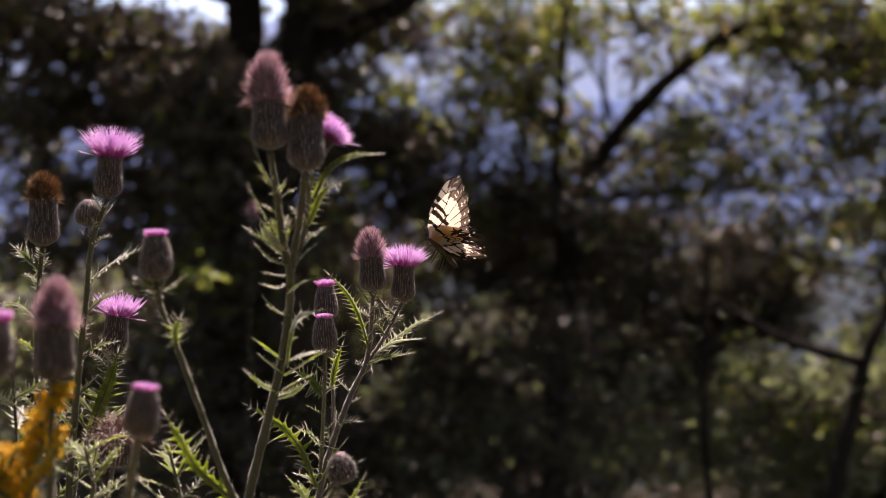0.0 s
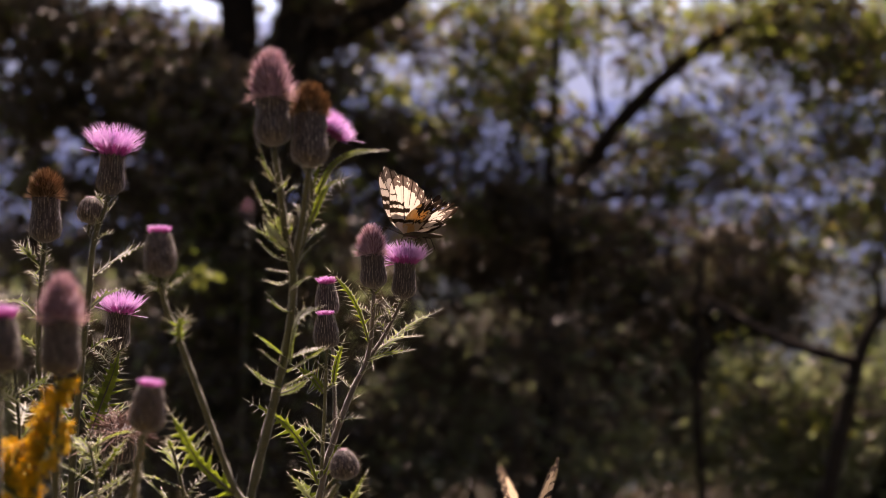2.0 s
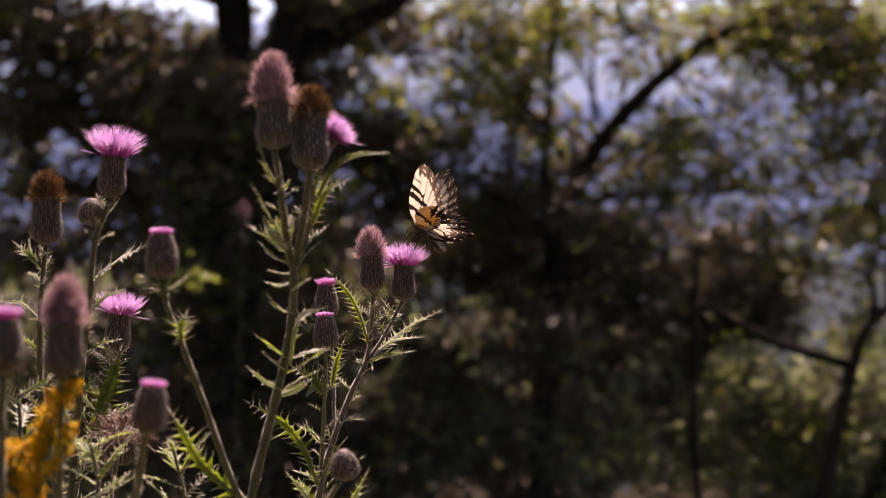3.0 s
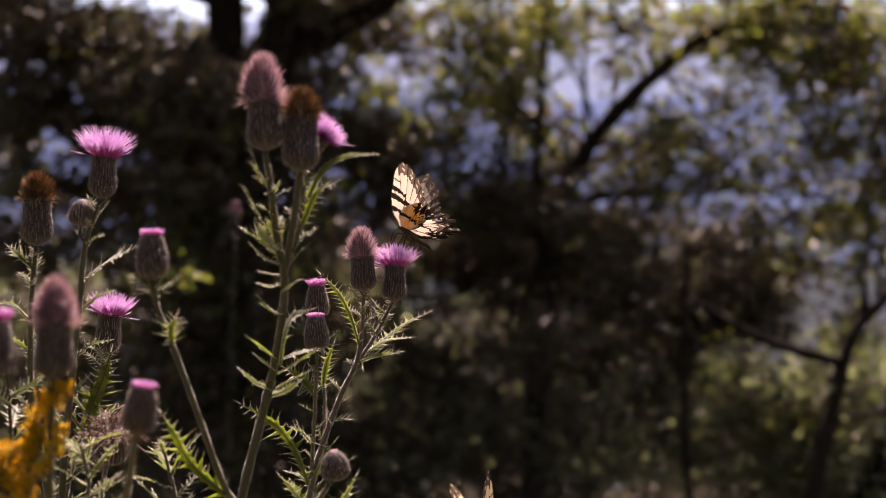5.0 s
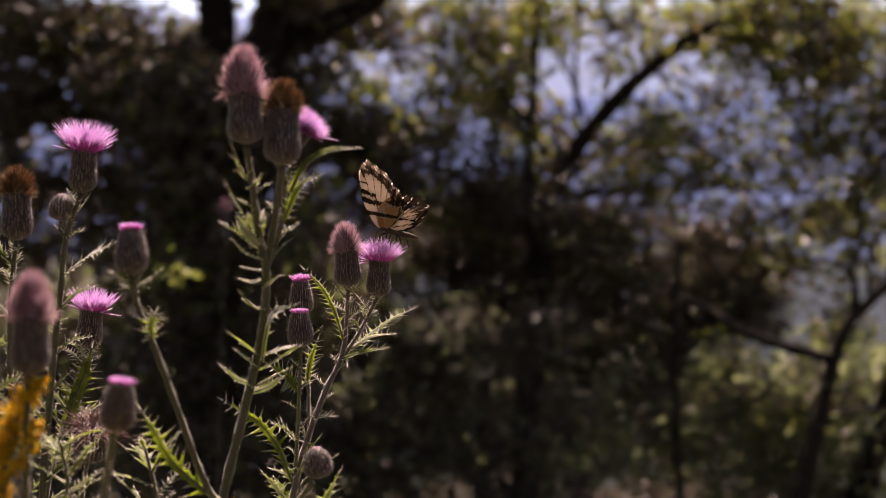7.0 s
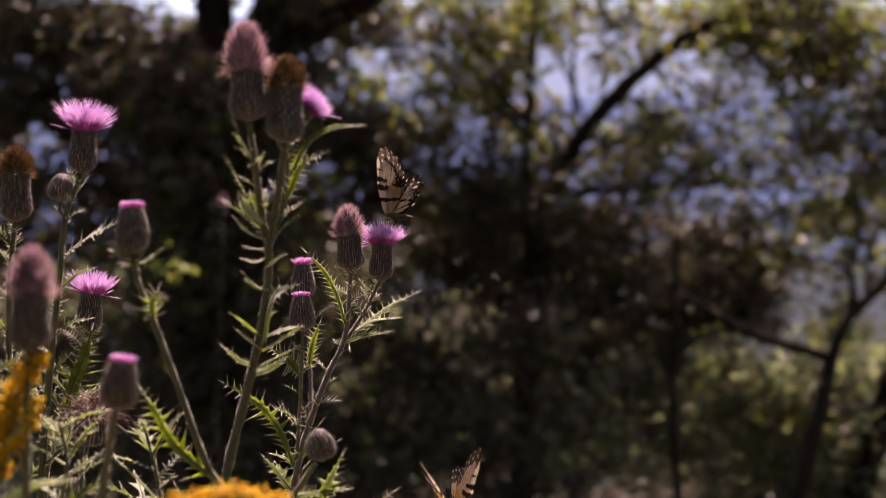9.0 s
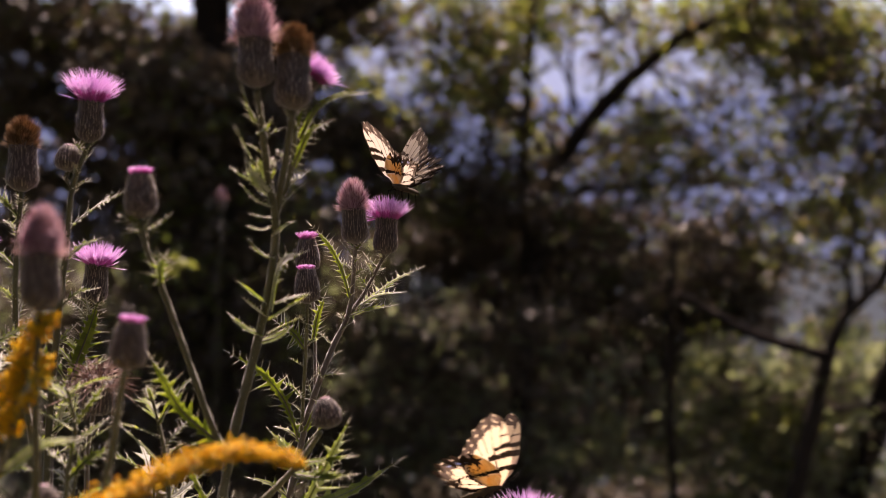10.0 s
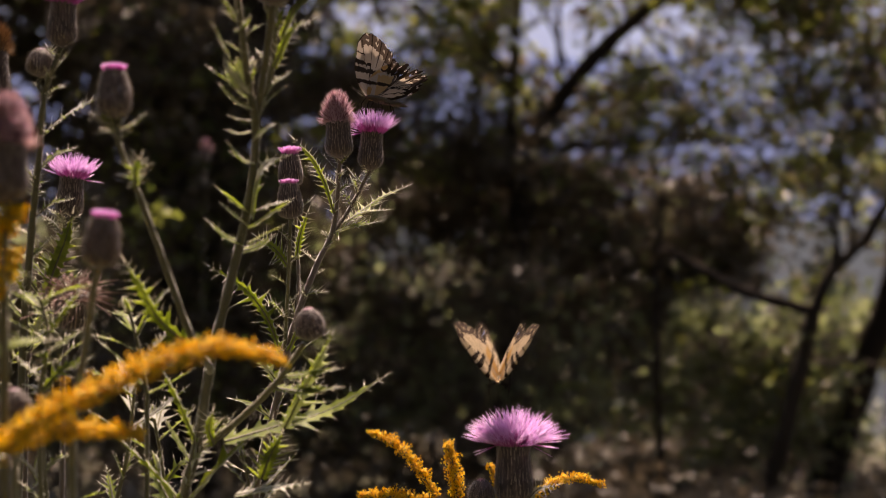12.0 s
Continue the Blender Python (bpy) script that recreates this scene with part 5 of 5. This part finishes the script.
FORE_BARS = [(-12.5, 28.5, -6.5, 27.2, 0.6, 0.4), (-11.5, 22.9, -2.2, 20.6, 1.35, 1.0), (-11, 17.9, 1.5, 16.0, 1.75, 1.2), (-10, 10.6, 20, 8.2, 1.35, 0.6), (-1.2, 9, -2.4, 20.6, 0.3, 0.35), (-9.5, 4.5, 0.5, -0.5, 1.3, 0.8)]
HIND_BARS = [(-8, 10.5, 20, 8.2, 1.2, 0.45), (6.5, 12.8, 11.8, 11.6, 0.32, 0.4), (11.8, 11.6, 12.6, 13.6, 0.4, 0.3), (7, 3.2, 21, 6.6, 0.25, 0.3), (12, 9.2, 23, 12.2, 0.22, 0.28), (10, 13.4, 20, 17.6, 0.22, 0.28)]


def wing_kind(hind, p, q, u, rel, edge):
    """What covers a spot of the wing: 0 cream, 1 amber, 2 black, 3 blue, 4 brown border. p runs back, q out, in millimetres."""
    wave = 0.35 * math.sin(q * 1.7 + p) + 0.25 * math.sin(p * 2.3 - q)
    if not hind:
        cell = abs((u * 12) % 1 - 0.5)
        if any(near_line(p, q + 0.6 * wave, *bar) for bar in FORE_BARS):
            return 2
        if u < 0.27 and edge < 0.75:
            return 2
        if u > 0.235 and edge < 7.2 - 3.2 * abs(u - 0.4) + wave:
            if edge < 0.55 and cell > 0.12:
                return 2
            if cell > 0.44:
                return 2
            if 3.2 < edge < 4.4 and cell < 0.15:
                return 0
            return 0 if edge < 0.9 and cell < 0.1 else 4
        if q > 19 and cell > 0.455:
            return 4 if cell < 0.475 else 2
        return 1 if (p > 3 and q < 15) else 0
    cell = abs((u * 13) % 1 - 0.5)
    if (p - 5.6) ** 2 + (q - 20.3) ** 2 < 3.4:
        return 1
    if ((p - 9.5) / 5.6) ** 2 + ((q - 20.2 - 0.25 * (p - 9.5)) / 2.9) ** 2 < 1:
        return 2
    if any(near_line(p, q + 0.5 * wave, *bar) for bar in HIND_BARS):
        return 2
    if u > 0.93 and rel > 0.3:
        return 2
    if u > 0.36 and edge < 8.4 - 26 * max(0, u - 0.78) + wave:
        if 0.3 < edge < 1.4 and cell < 0.11:
            return 0
        if 4.4 < edge < 5.6 and cell < 0.17 and u > 0.5:
            return 3 if u < 0.7 else 0
        if edge > 3.5 and 0.64 < u < 0.8:
            return 4
        return 2
    if -1 < p < 12 + wave and 9.5 < q < 17.5 + wave:
        return 1
    if p < 5 + wave and q < 8:
        return 1
    return 0


def wing_mesh(name, outline, hind, mirror, tatter, seed, pale, amber, size):
    """A membrane wing, out along x and forward along y, with its dark bars, veins and border as faces of their own material."""
    rg = random.Random(seed)
    na, nr = 190, 84
    a0, a1 = outline[0][0], outline[-1][0]
    low, high = (0.38, 0.86) if hind else (0.26, 0.72)
    bites = [(rg.uniform(low, high), rg.uniform(0.006, 0.02), rg.uniform(0.02, 0.055 + 0.2 * hind) * tatter) for _ in range(9 + 5 * hind)]
    v, f, s = [], [], []
    for i in range(na + 1):
        u = i / na
        ang = a0 + (a1 - a0) * u
        r = reach(outline, ang) / 1000
        if low < u < high:
            r *= 1 + (0.030 if hind else 0.004) * math.cos(u * 2 * math.pi * 13) + 0.006 * tatter * rg.uniform(-1, 1)
        for c, w, d in bites:
            if abs(u - c) < w:
                r *= 1 - d * (1 - abs(u - c) / w) ** 0.6
        for j in range(nr + 1):
            q = j / nr * r
            x, y = size * q * math.cos(radians(ang)), size * q * math.sin(radians(ang))
            bow = 0.0014 * math.sin(math.pi * j / nr) + 0.00014 * math.cos(u * 2 * math.pi * 12) * j / nr
            v.append((-x if mirror else x, y, bow))
    for i in range(na):
        for j in range(nr):
            k = i * (nr + 1) + j
            quad = (k, k + 1, k + nr + 2, k + nr + 1)
            f.append(quad if not mirror else tuple(reversed(quad)))
            u, rel = (i + 0.5) / na, (j + 0.5) / nr
            ang = radians(a0 + (a1 - a0) * u)
            r = reach(outline, a0 + (a1 - a0) * u)
            s.append(wing_kind(hind, -rel * r * math.sin(ang), rel * r * math.cos(ang), u, rel, (1 - rel) * r))
    return mesh_of(name, v, f, [pale, amber, M_DARK, M_BLUE, M_MARGIN], s)


def butterfly(label, tatter, seed, pale, amber, size):
    """Body along +y, wings hinged on it; the wings are parts that beat."""
    t = thing("butterfly", (0, 0, 0), label, "butterfly")
    b = Build()
    line = [(0, 0.0105, 0.0005), (0, 0.009, 0.0008), (0, 0.006, 0.0008), (0, 0.002, 0.0), (0, -0.002, -0.0006), (0, -0.006, -0.0014), (0, -0.011, -0.0018), (0, -0.016, -0.0026), (0, -0.018, -0.003)]
    b.tube(line, [0.0006, 0.0014, 0.0018, 0.0024, 0.0024, 0.0018, 0.0016, 0.0011, 0.0003], 12, 0)
    under = pose(0, -0.0075, 0.001) @ Matrix.Scale(0.9, 4)
    part("body", b.mesh("body", [M_BODY]), t, m=under)
    for g in (1, -1):
        a = Build()
        a.tube(spline([(g * 0.0006, 0.0105, 0.001), (g * 0.003, 0.016, 0.004), (g * 0.006, 0.021, 0.0065)], 6), [0.00016] * 11 + [0.0004, 0.0005], 5)
        part("antenna", a.mesh("antenna", [M_DARK]), t, m=under)
        for k in range(3):
            e = Build()
            y = 0.005 - 0.004 * k
            e.tube([(g * 0.0015, y, -0.002), (g * 0.006, y + 0.002 - 0.003 * k, -0.003), (g * 0.0055, y + 0.003 - 0.005 * k, -0.012)], [0.0004, 0.0003, 0.0002], 5)
            part("leg", e.mesh("leg", [M_DARK]), t, m=under)
    p = Build()
    p.tube(spline([(0, 0.010, 0), (0, 0.0125, -0.004), (0, 0.0115, -0.011)], 5), [0.0002] * 11, 5)
    part("proboscis", p.mesh("proboscis", [M_DARK]), t, m=under)
    wings = {}
    for side, mirror in (("right", False), ("left", True)):
        wings[side] = (part("forewing", wing_mesh("forewing", FORE, False, mirror, tatter, seed + mirror, pale, amber, size), t, "cream forewing with dark bars", m=Matrix()),
                       part("hindwing", wing_mesh("hindwing", HIND, True, mirror, tatter, seed + 2 + mirror, pale, amber, size), t, "amber hindwing with dark scalloped border", m=Matrix()))
    return t, wings


def fly(bug, rows):
    """Rows: seconds, place, heading, pitch, roll, and the rise of the right and left wings in degrees."""
    ob, wings = bug
    walk(ob, [(t, pose(x, y, z) @ pose(0, 0, 0, 0, 0, h) @ pose(0, 0, 0, p, 0, 0) @ pose(0, 0, 0, 0, r, 0)) for t, x, y, z, h, p, r, _, _ in rows])
    for (f, b), k, g in ((wings["right"], 7, -1), (wings["left"], 8, 1)):
        walk(f, [(row[0], pose(0, 0, 0.0006, 0, g * row[k], 0)) for row in rows])
        walk(b, [(row[0], pose(0, 0, 0.0002, 0, g * (row[k] - 3), 0)) for row in rows])


butterfly_upper = butterfly("worn cream and black swallowtail butterfly feeding on a thistle", 1.0, 5, M_CREAM, M_AMBER, 1.08)
butterfly_lower = butterfly("worn amber and black swallowtail butterfly on a wide thistle bloom", 0.6, 17, M_CREAM_WARM, M_AMBER_WARM, 1.16)


def bee():
    t = thing("bee", (0, 0, 0), "small brown bee in flight", "bee")
    b = Build()
    b.tube([(0, 0.006, 0), (0, 0.0052, 0), (0, 0.004, 0), (0, 0.0034, 0), (0, 0.0015, 0.0003), (0, -0.0005, 0), (0, -0.003, -0.0004), (0, -0.0065, -0.0012), (0, -0.008, -0.0016)],
           [0.0006, 0.0015, 0.0014, 0.0011, 0.0024, 0.0016, 0.0024, 0.0018, 0.0003], 10)
    part("body", b.mesh("body", [M_BODY]), t, m=Matrix())
    for g in (1, -1):
        w = Build()
        w.add([(0, 0, 0), (g * 0.004, 0.0016, 0.001), (g * 0.009, 0.001, 0.002), (g * 0.0085, -0.0016, 0.002), (g * 0.004, -0.002, 0.001)], [(0, 1, 4), (1, 2, 3, 4)])
        part("wing", w.mesh("wing", [M_CLEAR]), t, m=pose(g * 0.001, 0.0015, 0.0024))
        for k in range(2):
            e = Build()
            e.tube([(g * 0.001, 0.001 - 0.003 * k, -0.001), (g * 0.003, 0.001 - 0.004 * k, -0.003), (g * 0.0025, -0.0005 - 0.004 * k, -0.006)], [0.0003, 0.0003, 0.0001], 5)
            part("leg", e.mesh("leg", [M_DARK]), t, m=Matrix())
    return t


small_bee = bee()


def motions():
    fly(butterfly_upper, [
        (0, -0.0087, 0.7808, 1.2544, 102.0, 36.7, -5.1, 78.8, 49.4),
        (0.3, -0.0089, 0.7803, 1.2520, 69.0, 46.7, -1.4, 44.5, 83.3),
        (0.5, -0.0084, 0.7798, 1.2552, 61.0, 48.5, 4.4, 83.7, 92.3),
        (0.7, -0.0141, 0.7797, 1.2600, 60.7, 31.1, 0.5, 68.9, 74.3),
        (1, -0.0198, 0.7802, 1.2593, 78.0, 10.1, -2.9, 71.9, 47.2),
        (1.2, -0.0215, 0.7802, 1.2584, 85.2, 4.4, -3.0, 80.9, 89.1),
        (1.5, -0.0250, 0.7803, 1.2575, 96.7, -7.4, -2.0, 66.2, 55.7),
        (1.7, -0.0248, 0.7805, 1.2563, 82.3, -3.5, -2.6, 72.0, 72.8),
        (2, -0.0230, 0.7808, 1.2553, 108.0, -5.7, -3.0, 79.8, 61.5),
        (2.2, -0.0223, 0.7807, 1.2544, 73.5, -5.7, 1.8, 65.9, 62.7),
        (2.5, -0.0144, 0.7805, 1.2565, 52.4, 23.1, 11.3, 48.4, 128.5),
        (2.7, -0.0180, 0.7803, 1.2555, 58.7, 21.5, 5.7, 73.8, 87.6),
        (3, -0.0174, 0.7796, 1.2613, 66.7, 32.4, 0.4, 62.7, 66.6),
        (3.2, -0.0224, 0.7796, 1.2626, 57.5, 6.0, -0.0, 59.3, 49.4),
        (3.5, -0.0181, 0.7801, 1.2612, 66.6, 30.4, 1.0, 84.0, 84.0),
        (3.8, -0.0186, 0.7803, 1.2611, 66.6, 29.2, 1.4, 66.0, 66.0),
        (4.1, -0.0190, 0.7806, 1.2611, 66.5, 28.0, 1.7, 85.0, 85.0),
        (4.4, -0.0195, 0.7808, 1.2610, 66.5, 26.7, 2.1, 72.0, 72.0),
        (4.8, -0.0188, 0.7813, 1.2582, 56.7, 24.3, 2.3, 49.7, 78.9),
        (5, -0.0204, 0.7814, 1.2609, 66.4, 24.3, 2.9, 56.4, 66.3),
        (5.2, -0.0222, 0.7810, 1.2573, 71.5, 0.1, -0.8, 105.7, 70.4),
        (5.5, -0.0228, 0.7806, 1.2571, 63.8, -2.3, 1.2, 85.8, 90.2),
        (5.7, -0.0225, 0.7809, 1.2565, 63.8, 5.3, 2.9, 83.7, 92.2),
        (6, -0.0188, 0.7812, 1.2593, 53.3, 16.9, 8.5, 51.5, 73.9),
        (6.2, -0.0207, 0.7809, 1.2563, 66.2, 2.9, 5.7, 70.5, 58.9),
        (6.5, -0.0190, 0.7804, 1.2572, 55.9, 25.8, 4.7, 64.6, 91.4),
        (6.7, -0.0231, 0.7801, 1.2577, 63.0, 1.8, 0.2, 59.5, 59.3),
        (7, -0.0222, 0.7799, 1.2575, 69.3, 5.3, -5.3, 103.6, 72.5),
        (7.2, -0.0239, 0.7801, 1.2555, 70.8, -5.2, -4.7, 69.0, 81.2),
        (7.5, -0.0216, 0.7804, 1.2569, 61.5, 3.1, -3.7, 72.0, 72.0),
        (7.8, -0.0212, 0.7806, 1.2566, 56.8, 1.7, -2.8, 84.0, 84.0),
        (8.1, -0.0208, 0.7809, 1.2563, 52.1, 0.4, -1.9, 66.0, 66.0),
        (8.4, -0.0205, 0.7812, 1.2560, 47.3, -0.9, -1.0, 82.0, 82.0),
        (8.8, -0.0223, 0.7811, 1.2590, 49.2, -4.6, -0.3, 57.8, 44.3),
        (9, -0.0197, 0.7817, 1.2553, 37.9, -3.6, 0.9, 83.7, 92.3),
        (9.2, -0.0152, 0.7808, 1.2581, 36.3, 3.5, 2.1, 48.7, 59.8),
        (9.5, -0.0177, 0.7797, 1.2571, 26.6, 4.7, 3.1, 38.1, 56.2),
        (9.7, -0.0175, 0.7801, 1.2580, 45.8, 8.5, 3.0, 56.0, 53.7),
        (10, -0.0189, 0.7810, 1.2579, 39.1, 5.4, 4.0, 61.4, 58.2),
        (10.2, -0.0162, 0.7808, 1.2591, 25.4, -16.4, 4.1, 33.9, 64.3),
        (10.5, -0.0211, 0.7805, 1.2594, 34.2, 19.2, 4.3, 63.1, 77.0),
        (10.7, -0.0203, 0.7812, 1.2592, 39.4, 11.1, 4.4, 58.4, 58.4),
        (11, -0.0214, 0.7822, 1.2584, 39.6, 21.2, 5.9, 69.5, 56.2),
        (11.2, -0.0173, 0.7818, 1.2597, 39.0, 16.9, 6.2, 55.5, 57.4),
        (11.5, -0.0189, 0.7812, 1.2600, 33.8, 21.2, 8.0, 60.4, 67.4),
        (11.6, -0.0188, 0.7812, 1.2587, 40.0, 17.6, 7.0, 53.7, 62.9),
        (11.8, -0.0240, 0.7810, 1.2590, 60.8, 8.3, 5.7, 92.3, 83.4),
        (12, -0.0257, 0.7808, 1.2586, 80.3, 6.0, 6.1, 70.1, 106.0),
    ])
    fly(butterfly_lower, [
        (0, 0.3112, 0.8096, 0.8073, -120, 20, 0, 60, 60),
        (0.4, 0.2112, 0.7696, 0.8973, -120, 20, 0, 25, 25),
        (0.8, 0.1212, 0.7296, 0.9973, -120, 15, 0, 80, 80),
        (1.1, 0.0612, 0.7096, 1.0873, -167.7, 7.5, 3.1, 41.7, 56),
        (1.3, 0.0508, 0.7101, 1.0936, -167.7, 15.4, 0.4, 71.1, 73.4),
        (1.5, 0.0454, 0.7090, 1.0890, -170.1, -10, 0.1, 74.4, 77.3),
        (1.7, 0.0521, 0.7098, 1.0906, -168.9, 16.8, 0.8, 35, 38.7),
        (1.9, 0.0503, 0.7100, 1.0879, -168, 15.9, 2.2, 45.8, 55.5),
        (2.1, 0.0499, 0.7100, 1.0839, -167.5, 14.6, -0.3, 79.2, 77.9),
        (2.5, 0.0473, 0.7090, 1.0805, -190.2, 25.3, 0, 57.9, 59.1),
        (2.7, 0.0449, 0.7100, 1.0822, -167.4, 14.1, -1.2, 89.2, 83.7),
        (3, 0.0449, 0.7100, 1.0738, -130, 12, 0, 18, 18),
        (3.5, 0.0417, 0.7100, 1.0752, -139.2, 12.3, 1.3, 60, 60),
        (3.9, 0.0391, 0.7100, 1.0762, -146.5, 12.6, 2.3, 80, 80),
        (4.3, 0.0366, 0.7099, 1.0773, -153.9, 12.9, 3.3, 58, 58),
        (4.7, 0.0340, 0.7099, 1.0783, -161.2, 13.1, 4.4, 78, 78),
        (5, 0.0330, 0.7090, 1.0772, -165.1, 24.8, 0.5, 62.2, 88.7),
        (5.25, 0.0310, 0.7099, 1.0790, -166.6, 13.4, 5.9, 80, 80),
        (5.5, 0.0298, 0.7099, 1.0789, -166.5, 13.5, 6.7, 61.9, 89.9),
        (5.8, 0.0301, 0.7099, 1.0783, -166.4, 12.9, 6.8, 70, 70),
        (6.1, 0.0303, 0.7098, 1.0777, -166.3, 12.3, 7, 82, 82),
        (6.5, 0.0307, 0.7098, 1.0769, -166.1, 11.4, 7.2, 60.2, 90.4),
        (7, 0.0449, 0.7100, 1.0648, -130, 12, 0, 18, 18),
        (7.3, 0.0420, 0.7100, 1.0680, -135.9, 12.6, 1.5, 70, 70),
        (7.7, 0.0382, 0.7100, 1.0721, -143.7, 13.4, 3.4, 56, 56),
        (8.1, 0.0345, 0.7100, 1.0763, -151.6, 14.2, 5.4, 82, 82),
        (8.5, 0.0307, 0.7100, 1.0805, -159.4, 15, 7.3, 60, 60),
        (8.8, 0.0241, 0.7089, 1.0843, -160.1, -1.3, 0.7, 40.3, 89.6),
        (9, 0.0196, 0.7090, 1.0854, -167.8, -9.9, 0.4, 58.9, 79.5),
        (9.2, 0.0319, 0.7090, 1.0883, -129.4, -1.5, 1.5, 29.8, 103.2),
        (9.5, 0.0374, 0.7093, 1.0935, -130.2, 11.5, 0.1, 60.2, 51.4),
        (9.7, 0.0369, 0.7094, 1.0937, -129.7, 31.6, -0, 49.9, 56.7),
        (10, 0.0402, 0.7091, 1.0890, -105, 11.2, -0.1, 67.4, 52.1),
        (10.2, 0.0434, 0.7074, 1.0848, -98, -14.2, 0.3, 73.8, 66.1),
        (10.5, 0.0389, 0.7065, 1.0877, -70.5, 3.8, 1.2, 62.5, 114.2),
        (10.7, 0.0435, 0.7067, 1.0900, -119.4, 26.8, 0.4, 73, 48.3),
        (11, 0.0458, 0.7040, 1.0915, -180, 31, 0.4, 47, 45),
        (11.2, 0.0421, 0.7081, 1.0969, -164.8, 17.7, -0.3, 100, 68.6),
        (11.5, 0.0491, 0.7082, 1.0971, -202.8, 17.2, 0.7, 56.2, 60.7),
        (11.6, 0.0425, 0.7086, 1.0955, -175.5, 6, 0.5, 94.5, 81),
        (11.8, 0.0390, 0.7091, 1.0964, -180.4, -14, 1, 61.5, 65.3),
        (12, 0.0455, 0.7096, 1.1015, -188.9, -26, 0.3, 63.7, 61.4),
    ])
    walk(small_bee, [
        (0.0, pose(-1.3376, 0.9000, 1.7801, -25, 10, -110)),
        (0.8, pose(-0.4775, 0.8500, 1.5653, -25, 10, -110)),
        (1.0, pose(-0.1584, 0.8000, 1.4370, -25, 10, -110)),
        (1.1, pose(-0.0586, 0.7800, 1.3893, -25, 10, -110)),
        (1.2, pose(0.0401, 0.7700, 1.3502, -25, 10, -110)),
        (1.3, pose(0.1113, 0.7600, 1.2970, -25, 10, -110)),
        (1.4, pose(0.1646, 0.7600, 1.2302, -25, 10, -110)),
        (1.5, pose(0.2329, 0.7600, 1.1507, -25, 10, -110)),
        (1.6, pose(0.2864, 0.7600, 1.0808, -25, 10, -110)),
        (2.0, pose(0.5000, 0.8000, 0.8031, -25, 10, -110)),
        (12.0, pose(0.8032, 1.0000, 0.5588, -25, 10, -110)),
    ])


motions()
